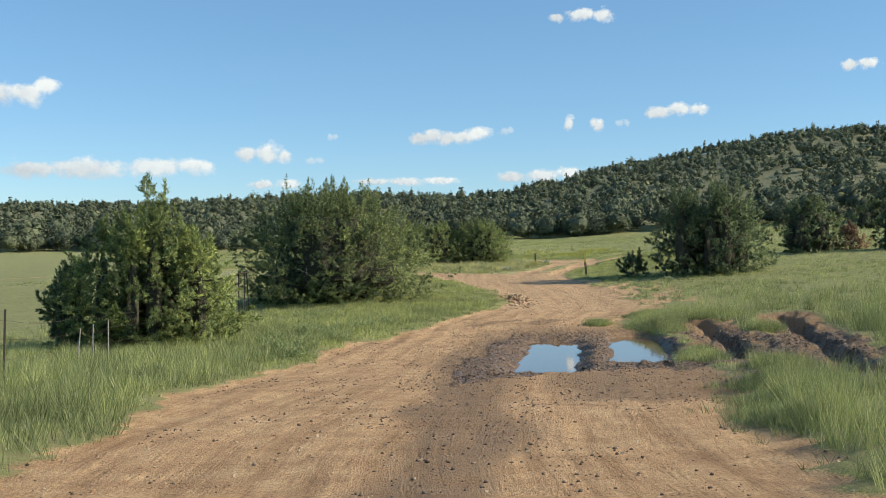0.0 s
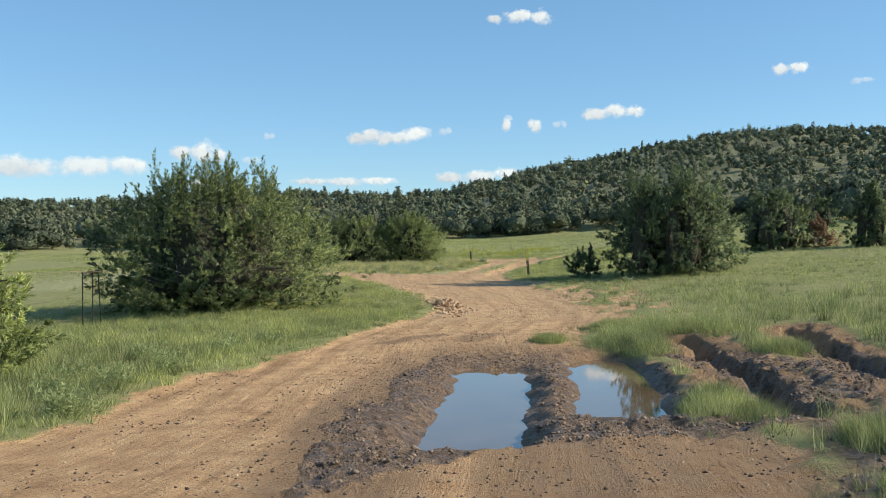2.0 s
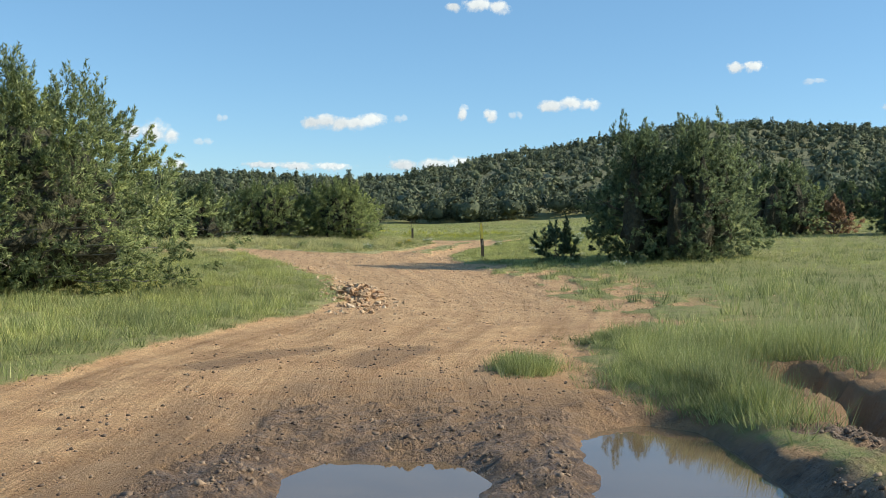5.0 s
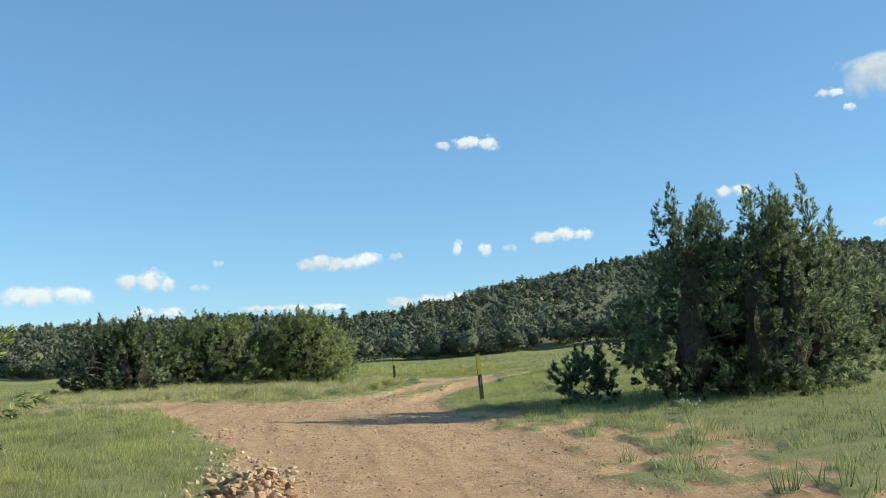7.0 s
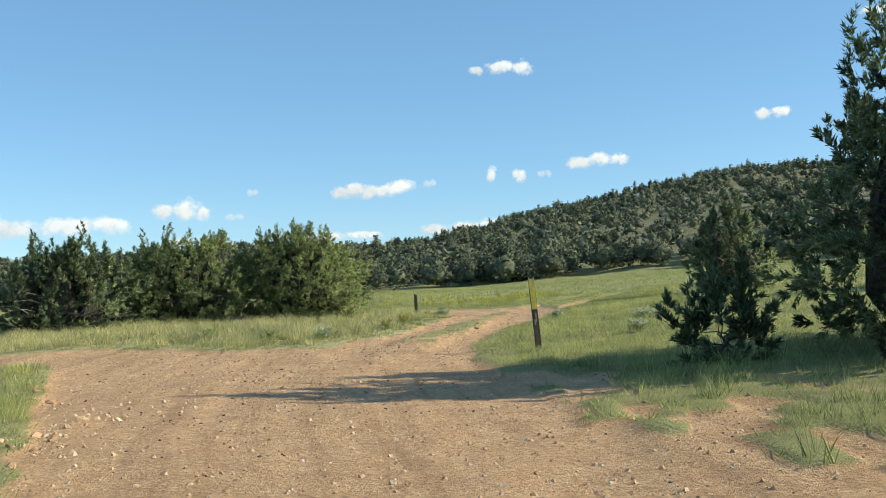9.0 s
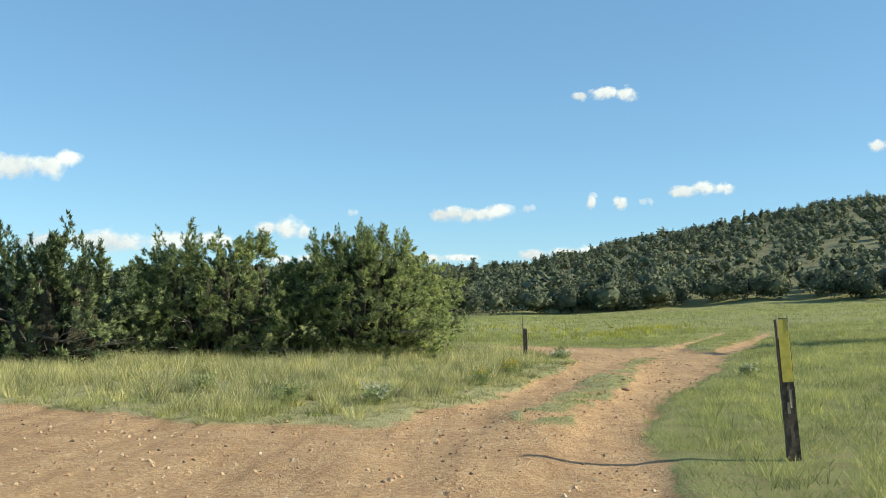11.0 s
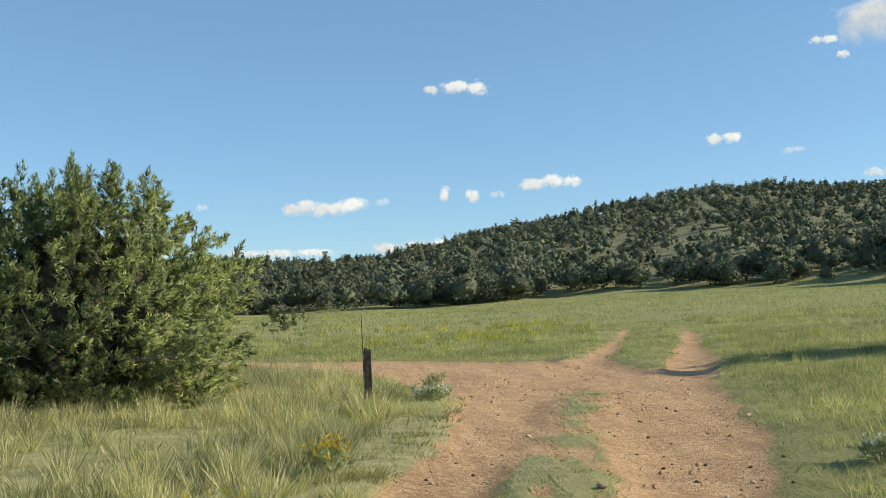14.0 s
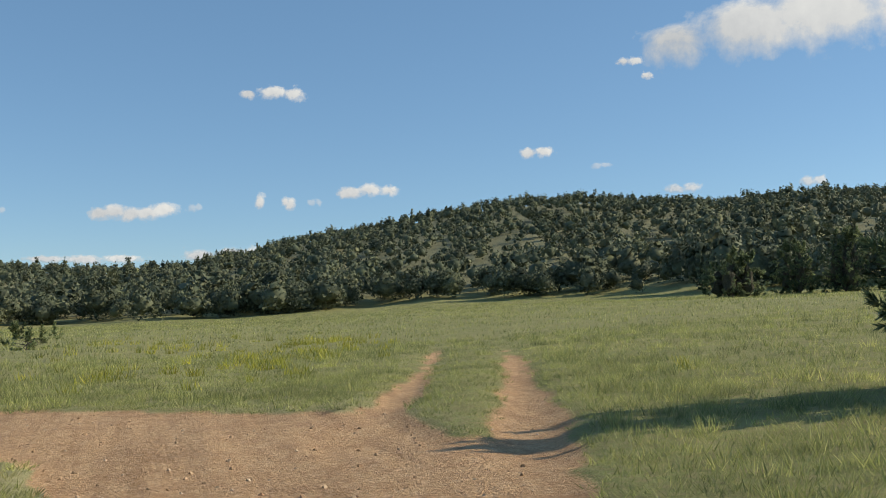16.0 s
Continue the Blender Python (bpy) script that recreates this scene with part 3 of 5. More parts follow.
def tree(name, x, y, rx, ry, h, seed, leaf_mat, label, category="tree", group="", clumps=900, per=34, leaf=0.11, gap=0.02,
         upright=0.85, lobes=5, spiky=0.5, core=0.40, stems=4, lean=(0, 0), spire=0.28, even=0.70, leaders=14, twigs=0, plume=1.0):
    """A juniper or mesquite: stems from the base, a lobed crown of leafy sprays."""
    rng = np.random.default_rng(seed)
    root = new(name)
    root.location = (x, y, z_at(x, y) - 0.05)
    tagged(root, label, category, group)
    cz, rz = h * (0.5 + gap * 0.5), h * (0.5 - gap * 0.5)
    # lobes shape the outline
    lob = []
    for k in range(lobes):
        a, f = (k + 0.7 * rng.random()) / max(1, lobes - 1) * math.tau, 0.60 - 0.30 * spire + 0.14 * rng.random()
        q = (1.03 - f) * rng.uniform(0.55, 1.0)
        top = even + (0.98 - even) * rng.random()
        if k == 0:
            q, top, f = 0.08, 1.0, f * 1.15
        lob.append((math.cos(a) * q * rx + lean[0] * top, math.sin(a) * q * ry + lean[1] * top, f * rx, f * ry, top * h))
    # trunk and limbs
    limbs = []
    for k in range(stems):
        a = rng.random() * math.tau
        lx, ly, _, _, top = lob[k % lobes]
        bend = rng.normal(size=2) * 0.12 * rx
        pts = [(math.cos(a) * 0.08, math.sin(a) * 0.08, -0.1), (lx * 0.25 + bend[0], ly * 0.25 + bend[1], top * 0.25), (lx * 0.7 - bend[0], ly * 0.7, top * 0.55), (lx, ly, top * 0.88)]
        r0 = 0.035 * h * (1.2 if k == 0 else 0.8)
        v, f = tube(pts, [r0, r0 * 0.75, r0 * 0.45, r0 * 0.12])
        tagged(mesh_object("trunk" if k == 0 else "stem", v, f, BARK, root, False), "grey-brown shaggy bark")
        for j in range(5):
            f = 0.25 + 0.13 * j
            p = np.array(pts[1]) * (1 - f) + np.array(pts[2]) * f
            a2 = rng.random() * math.tau
            e = p + np.array([math.cos(a2) * rx * 0.62, math.sin(a2) * ry * 0.62, (0.05 + 0.3 * rng.random()) * h * 0.5])
            limbs.append(tube([p, (p + e) / 2 + rng.normal(size=3) * 0.06 * h, e], [r0 * 0.4, r0 * 0.28, r0 * 0.08], 5))
    v, f = join(limbs)
    tagged(mesh_object("branches", v, f, BARK, root, False), "thin grey-brown branches", kind="stuff")
    # crown: plumes, each a tapering branchlet set with short sprays
    cen, axs, tone, taper = [], [], [], []
    each, per, leaf, clumps = 8, int(per * 0.66), leaf * 1.14, int(clumps * 1.75)
    n_pl = max(4, clumps // (lobes * each) + 1)
    bot, scale = gap * h, 0.55 + 0.10 * h
    for lx, ly, lrx, lry, top in lob:
        u = rng.random(n_pl) ** 1.1
        prof = np.clip(1 - u ** (3.6 - 2.6 * spire), 0, 1) ** (0.5 + 0.3 * spire) * (0.78 + 0.22 * smooth(0, 0.35, u))
        th = rng.random(n_pl) * math.tau
        wob = 1 + 0.14 * np.sin(th * 3 + seed + u * 5) + 0.10 * np.sin(th * 7 + u * 9 + seed) + rng.normal(size=n_pl) * 0.045
        shell = (0.50 + 0.46 * rng.random(n_pl) ** 0.6) * wob * prof
        base = np.stack([lx + np.cos(th) * lrx * shell, ly + np.sin(th) * lry * shell, bot + (top - bot) * u * 0.95], 1)
        out = 0.95 - 0.75 * u
        rise = upright * np.interp(u, [0, 0.2, 0.45, 1], [-0.05, 0.15, 0.6, 1.25])
        d = unit(np.stack([np.cos(th) * out, np.sin(th) * out, rise], 1) + rng.normal(size=(n_pl, 3)) * 0.2)
        long = plume * scale * (0.30 + 0.42 * rng.random(n_pl)) * (1 + 0.35 * spiky * smooth(0.7, 1, u)) * (0.6 + 0.4 * smooth(0.1, 0.4, u))
        shade = np.clip(rng.normal(size=n_pl) * 0.30, -0.48, 0.48)
        for j in range(each):
            q = j / (each - 1)
            side = unit(rng.normal(size=(n_pl, 3)))
            fat = 0.17 * plume ** 0.5 * scale * (1.05 - q) ** 0.8
            cen.append(base + d * (long * q)[:, None] + side * fat * rng.random((n_pl, 1)))
            axs.append(unit(d * (0.45 + 0.7 * q) + side * (1.0 - 0.65 * q)))
            tone.append(shade)
            taper.append(np.full(n_pl, 1.0 - 0.35 * q))
    cen, axs, tone, taper = np.concatenate(cen), np.concatenate(axs), np.concatenate(tone), np.concatenate(taper)
    cen[:, 2] = np.maximum(cen[:, 2], 0.05)
    # leaders: slim shoots standing above the crown
    tops = np.argsort(-(cen[:, 2] + rng.random(len(cen)) * 0.9))[:leaders * 6]
    lead_c, lead_a = [], []
    for k in rng.permutation(tops)[:leaders]:
        p, tall = cen[k], (0.35 + 0.5 * rng.random()) * (0.5 + 0.11 * h) * (0.6 + 0.4 * spiky)
        tilt = rng.normal(size=2) * 0.10
        for q in np.linspace(0, 1, 9):
            for _ in range(2 if q < 0.7 else 1):
                off = rng.normal(size=2) * 0.07 * (1.1 - q)
                lead_c.append(p + np.array([tilt[0] * q * tall + off[0], tilt[1] * q * tall + off[1], tall * q]))
                lead_a.append(unit(np.array([off[0] * 7 + tilt[0], off[1] * 7 + tilt[1], 0.8])))
    n_lead = len(lead_c)
    cen, axs = np.concatenate([cen, np.array(lead_c)]), np.concatenate([axs, np.array(lead_a)])
    ln = np.append((0.13 + 0.12 * rng.random(len(cen) - n_lead)) * scale * taper, np.full(n_lead, 0.16 * scale))
    wd = np.append((0.035 + 0.045 * rng.random(len(cen) - n_lead)) * scale * taper, np.full(n_lead, 0.05 * scale))
    v, f = sprays(rng, cen[:-n_lead], axs[:-n_lead], ln[:-n_lead], wd[:-n_lead], per, leaf)
    v2, f2 = sprays(rng, cen[-n_lead:], axs[-n_lead:], ln[-n_lead:], wd[-n_lead:], 16, leaf)
    v, f = join([(v, f), (v2, f2)])
    if twigs:
        bare = []
        for k in range(twigs):
            th, zz = rng.normal() * 0.8 + math.tau * 0.83, h * (0.08 + 0.35 * rng.random())
            e = np.array([math.cos(th) * rx * 1.0, math.sin(th) * ry * 1.0, zz])
            e[:2] *= 0.86
            p = e * np.array([0.6, 0.6, 0.8])
            bare.append(tube([p, (p + e) / 2 + rng.normal(size=3) * 0.06, e + rng.normal(size=3) * 0.12], [0.014, 0.009, 0.003], 4))
        tv, tf = join(bare)
        tagged(mesh_object("dead_twigs", tv, tf, FENCE_WOOD, root, False), "pale dead twigs", kind="stuff")
    mid = v.reshape(-1, 3, 3).mean(1)
    out = unit(mid / np.array([rx * rx, ry * ry, h * h * 0.4]) * h - np.array([0, 0, 0.45]))
    out = unit(out + 0.62 * unit(rng.normal(size=out.shape)))
    f = outward(v, f, out)
    crown = tagged(mesh_object("foliage", v, f, leaf_mat, root, False, np.repeat(out, 3, 0)), kind="stuff")
    tones = np.append(np.repeat(tone, per * 3), np.full(len(v2), 0.08))
    crown.data.attributes.new("tone", "FLOAT", "POINT").data.foreach_set("value", tones.astype(np.float32))
    # solid lumps inside the crown, coloured dark to stand in for its shade
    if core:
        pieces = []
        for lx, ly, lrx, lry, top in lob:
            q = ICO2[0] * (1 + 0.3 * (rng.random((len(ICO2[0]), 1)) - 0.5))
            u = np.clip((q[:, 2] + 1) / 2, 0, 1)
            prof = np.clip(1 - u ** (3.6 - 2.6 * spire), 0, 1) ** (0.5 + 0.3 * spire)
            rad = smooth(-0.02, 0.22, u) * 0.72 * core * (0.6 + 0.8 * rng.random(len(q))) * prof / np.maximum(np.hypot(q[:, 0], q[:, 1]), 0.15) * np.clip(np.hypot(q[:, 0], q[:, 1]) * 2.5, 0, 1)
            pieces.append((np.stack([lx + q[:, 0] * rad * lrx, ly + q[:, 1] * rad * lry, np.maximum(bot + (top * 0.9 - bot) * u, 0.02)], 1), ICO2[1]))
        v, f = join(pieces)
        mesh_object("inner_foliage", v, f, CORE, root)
    return root


RS = "roadside junipers"
tree("juniper", -7.3, 26.0, 2.4, 2.0, 3.4, 11, JUNIPER_YOUNG, "bright green bushy juniper standing by a wire fence", group=RS, clumps=2700, per=42, leaf=0.065, lobes=9, spiky=0.6, spire=0.75, even=0.62, leaders=12, core=0.3, lean=(-0.3, 0))
tree("juniper", -10.0, 27.0, 0.8, 0.75, 1.85, 12, JUNIPER, "small narrow juniper behind a wire fence", group=RS, clumps=350, per=50, leaf=0.07, lobes=3, spiky=0.7, stems=2)
tree("juniper", -5.0, 41.2, 4.15, 3.9, 3.95, 13, JUNIPER, "broad dense juniper with spiky tips and dead inner twigs", group=RS, clumps=5600, per=40, leaf=0.062, lobes=16, spiky=1.1, stems=7, spire=-0.12, even=0.90, leaders=64, twigs=40, upright=0.6, core=0.46)
tree("juniper", 12.6, 52.4, 3.25, 2.8, 4.1, 14, JUNIPER_GREY, "tall dark green juniper casting shade over the road", group=RS, clumps=2900, per=46, leaf=0.072, core=0.32, lobes=13, spiky=0.6, stems=6, spire=0.55, even=0.70, leaders=34)
MS = "mesquite row at the bend"
tree("mesquite", 1.5, 73.5, 2.5, 2.2, 2.9, 15, MESQUITE, "wide feathery mesquite with low branches over dry grass", group=MS, clumps=3600, per=50, leaf=0.05, lobes=12, spiky=0.3, gap=0.03, core=0.20, stems=6, upright=0.45, even=0.84, leaders=24, twigs=26, spire=-0.1, plume=0.6)
tree("mesquite", -2.1, 72.9, 2.8, 1.9, 2.78, 16, MESQUITE, "feathery mesquite with bare lower stems over dry grass", group=MS, clumps=2700, per=36, leaf=0.058, lobes=11, spiky=0.3, gap=0.03, core=0.20, stems=6, upright=0.45, even=0.84, leaders=16, twigs=26, spire=0.1, plume=0.6)
tree("mesquite", -5.5, 71.3, 2.8, 1.9, 2.25, 17, JUNIPER_GREY, "dark bushy tree at the end of the row", group=MS, clumps=1500, per=42, leaf=0.075, lobes=10, spiky=0.9, gap=0.03, core=0.26, stems=5, even=0.9, leaders=30, twigs=20, spire=0.1)
FT = "field junipers"
tree("juniper", 16.75, 75.6, 1.5, 1.3, 2.65, 18, JUNIPER_GREY, "dark juniper alone in the meadow casting a long shadow", group=FT, clumps=700, per=44, leaf=0.085, lobes=5, spiky=0.7, gap=0.03)
tree("juniper", 22.3, 67.0, 2.4, 2.0, 3.2, 19, JUNIPER_GREY, "broad low dark juniper behind the taller one", group=FT, clumps=800, per=40, leaf=0.09, lobes=6, spiky=0.6)
tree("juniper", 27.0, 64.5, 1.5, 1.5, 3.0, 20, JUNIPER_GREY, "low dark juniper among dry shrubs", group=FT, clumps=600, per=36, leaf=0.09, lobes=4)
tree("juniper", 59.7, 152, 3.2, 3.0, 4.0, 24, JUNIPER_GREY, "lone round juniper at the meadow edge", group=FT, clumps=600, per=30, leaf=0.16, lobes=5, spiky=0.3)
tree("juniper", 71.0, 158, 2.4, 2.4, 5.0, 25, JUNIPER_GREY, "tall dark juniper at the meadow edge", group=FT, clumps=600, per=30, leaf=0.16, lobes=4, spiky=0.3)
tree("juniper", 74.5, 155, 2.9, 2.8, 6.0, 26, JUNIPER_GREY, "large dark juniper at the foot of the woods", group=FT, clumps=700, per=30, leaf=0.17, lobes=6, spiky=0.3)
tree("juniper", 79.8, 154, 2.8, 2.8, 6.6, 27, JUNIPER_GREY, "tall dark juniper at the foot of the woods", group=FT, clumps=700, per=30, leaf=0.17, lobes=6, spiky=0.3)
tree("shrub", 25.0, 66.8, 1.3, 1.0, 1.35, 21, SHRUB_BROWN, "dead pale reddish-brown shrub in the grass", "shrub", clumps=250, per=26, leaf=0.10, lobes=4, core=0)
tree("shrub", 8.9, 52.6, 0.75, 0.6, 0.85, 22, JUNIPER_GREY, "low dark shrub with upright shoots beside the juniper", "shrub", clumps=70, per=40, leaf=0.08, lobes=6, spiky=1.3, spire=0.5, even=0.55, leaders=16, upright=1.6, core=0)
tree("shrub", 2.4, 113.5, 1.3, 0.9, 0.95, 23, JUNIPER, "small green shrub in the open meadow", "shrub", clumps=60, per=26, leaf=0.10, lobes=5, core=0, even=0.5, spiky=1.0, leaders=3)

# woods on the hills
def build_woods():
    rng = np.random.default_rng(5)

    def crown(r, lumps, shoots, size):
        """A rounded bushy crown: lumpy masses with ragged sprays standing off them."""
        pieces = []
        for j in range(lumps):
            o = np.array([0, 0, -0.12]) if j == 0 else np.append(unit(r.normal(size=2)) * r.uniform(0.22, 0.5), r.uniform(-0.45, 0.45))
            q = 0.72 if j == 0 else r.uniform(0.30, 0.46)
            b = ICO2 if j == 0 and lumps > 3 else ICO1
            pieces.append((b[0] * (0.7 + 0.5 * r.random((len(b[0]), 1))) * q * 0.62 + o, b[1]))
        cv, cf = join(pieces)
        # sprays sit all over the lumps
        tri = cv[cf[r.integers(len(cf), size=shoots)]]
        c = (tri * r.dirichlet((1, 1, 1), shoots)[:, :, None]).sum(1) * 1.3
        d = unit(c + np.array([0, 0, 0.15]) + r.normal(size=(shoots, 3)) * 0.35)
        c = c * (0.92 + 0.34 * r.random((shoots, 1))) + r.normal(size=(shoots, 3)) * 0.05
        e = np.array([0, 0, 0.8]) + r.normal(size=(shoots, 3)) * 0.6
        e = unit(e - 0.7 * (e * d).sum(1, keepdims=True) * d)
        w = unit(np.cross(e, d))
        q = size * (0.5 + 0.9 * r.random((shoots, 1)))
        extra = np.stack([c - w * q * 0.6, c + w * q * 0.6, c + e * q * 1.2], 1).reshape(-1, 3)
        v = np.concatenate([cv, extra])
        v[:, 2] = np.maximum(v[:, 2], -0.95)
        v[:, :2] *= 1 - 0.32 * np.clip(v[:, 2:], -0.3, 1)
        f = np.concatenate([cf, np.arange(len(extra)).reshape(-1, 3) + len(cv)])
        nor = unit(np.concatenate([unit(cv + np.array([0, 0, 0.2])), np.repeat(d + 0.5 * unit(r.normal(size=d.shape)), 3, 0)]))
        return v, outward(v, f, nor[f[:, 0]]), nor
    near = [crown(np.random.default_rng(100 + k), 8, 560, 0.105) for k in range(10)]
    far = [crown(np.random.default_rng(140 + k), 3, 88, 0.175) for k in range(12)]
    n_try = 20500
    az = rng.uniform(-31, 43, n_try)
    rr = np.sqrt(rng.uniform(120 ** 2, 540 ** 2, n_try))
    x, y = 5 + rr * np.sin(np.radians(az)), 50 + rr * np.cos(np.radians(az))
    s = hill_height(x, y)[3]
    dens = smooth(-0.02, 0.02, s) * (s < 1.04) * (0.62 + 0.38 * smooth(0.34, 0.48, fbm(x * 0.03, y * 0.03, 31, 3)))
    dens = np.where((s < 0.10) & (s > 0.0), 1.0, dens)
    keep = rng.random(len(x)) < dens * np.where(s < 0.08, 0.5, 0.33)
    x, y, s = x[keep], y[keep], s[keep]
    z = land(x, y)
    verts, faces, tone, nors, n = [], [], [], [], 0
    for px, py, pz, ps in zip(x, y, z, s):
        v, f, nor = near[rng.integers(10)] if ps < 0.05 else far[rng.integers(12)]
        hgt = rng.uniform(2.4, 5.2) if ps > 0.15 else rng.uniform(3.6, 7.4)
        hgt *= 1.35 if rng.random() < 0.10 else 1.0
        wid = hgt * rng.uniform(0.44, 0.68)
        a = rng.random() * math.tau
        ca, sa = math.cos(a), math.sin(a)
        q = np.stack([(v[:, 0] * ca - v[:, 1] * sa) * wid + px, (v[:, 0] * sa + v[:, 1] * ca) * wid + py, (v[:, 2] + 0.92) * hgt / 2 + pz], 1)
        verts.append(q)
        nors.append(np.stack([nor[:, 0] * ca - nor[:, 1] * sa, nor[:, 0] * sa + nor[:, 1] * ca, nor[:, 2]], 1))
        faces.append(f + n)
        tone.append(np.full(len(q), np.clip(rng.normal() * 0.2, -0.4, 0.45)))
        n += len(q)
    ob = mesh_object("far_woods", np.concatenate(verts), np.concatenate(faces), WOODS, flat=False, normals=np.concatenate(nors))
    ob.data.attributes.new("tone", "FLOAT", "POINT").data.foreach_set("value", np.concatenate(tone).astype(np.float32))
    return tagged(ob, "dense dark juniper woods covering the hillsides", "woods", kind="stuff")


build_woods()


# ---- grass ----
def blades(name, x, y, height, width, per, mat, label, seed, spread=0.10, lean=0.35, bent=True, arch=0.0):
    """Tufts of grass: narrow bent blades, two triangles each."""
    height = height * np.where(road_reach(x, y) > -0.45, 0.55, 1.0)
    strip = ((to_line(x, y, LEFT_RUT) < 1.2) & (to_line(x, y, RIGHT_RUT) < 1.2)) | (to_line(x, y, STRIP) < 0.8)
    height = height * np.where(strip, 0.6, 1.0)
    rng = np.random.default_rng(seed)
    n = len(x)
    a = rng.random((n, per)) * math.tau
    q = spread * np.sqrt(rng.random((n, per))) * (0.6 + width[:, None] * 20)
    bx, by = x[:, None] + np.cos(a) * q, y[:, None] + np.sin(a) * q
    bz = np.repeat(ground_z(x, y)[:, None] - 0.02, per, 1)
    hh = height[:, None] * (0.45 + 0.65 * rng.random((n, per)))
    la = np.where(rng.random((n, per)) < arch, a + rng.normal(size=(n, per)) * 0.5, rng.random((n, per)) * math.tau)
    ll = lean * hh * rng.random((n, per)) + 0.04
    wa = rng.random((n, per)) * math.pi
    wx, wy = np.cos(wa) * width[:, None] * 0.5, np.sin(wa) * width[:, None] * 0.5
    mx, my, mz = bx + np.cos(la) * ll * 0.35, by + np.sin(la) * ll * 0.35, bz + hh * 0.6
    tx, ty, tz = bx + np.cos(la) * ll, by + np.sin(la) * ll, bz + hh
    base_l, base_r, tip = np.stack([bx - wx, by - wy, bz], -1), np.stack([bx + wx, by + wy, bz], -1), np.stack([tx, ty, tz], -1)
    if bent:
        mid_l, mid_r = np.stack([mx - wx * 0.8, my - wy * 0.8, mz], -1), np.stack([mx + wx * 0.8, my + wy * 0.8, mz], -1)
        v = np.stack([base_l, base_r, mid_l, mid_r, tip], 2).reshape(-1, 3)
        f = (np.arange(n * per)[:, None, None] * 5 + np.array([[0, 1, 3], [0, 3, 2], [2, 3, 4]])).reshape(-1, 3)
    else:
        v = np.stack([base_l, base_r, tip], 2).reshape(-1, 3)
        f = np.arange(len(v)).reshape(-1, 3)
    ob = mesh_object(name, v, f, mat)
    shade = np.clip(1.1 * (fbm(x * 0.8, y * 0.8, seed, 3) - 0.5) + 0.7 * (vnoise(x * 3.5, y * 3.5, seed) - 0.5) + rng.normal(size=n) * 0.18, -0.45, 0.45)
    ob.data.attributes.new("tone", "FLOAT", "POINT").data.foreach_set("value", np.repeat(shade, len(v) // n).astype(np.float32))
    return tagged(ob, label, "grass", kind="stuff")


def scatter(rng, n, x0, x1, y0, y1, chance):
    x, y = rng.uniform(x0, x1, n), rng.uniform(y0, y1, n)
    d = masks(x, y)
    fade = smooth(0, 5, np.minimum(np.minimum(x - x0, x1 - x), np.minimum(y - y0, y1 - y)) + 2.5 * vnoise(x * 0.4, y * 0.4, 30))
    c = fade * chance(x, y) * (1 - np.clip(1.6 * d[0], 0, 1)) * (1 - np.clip(d[1] * 1.4, 0, 1))
    k = rng.random(n) < c
    return x[k], y[k]


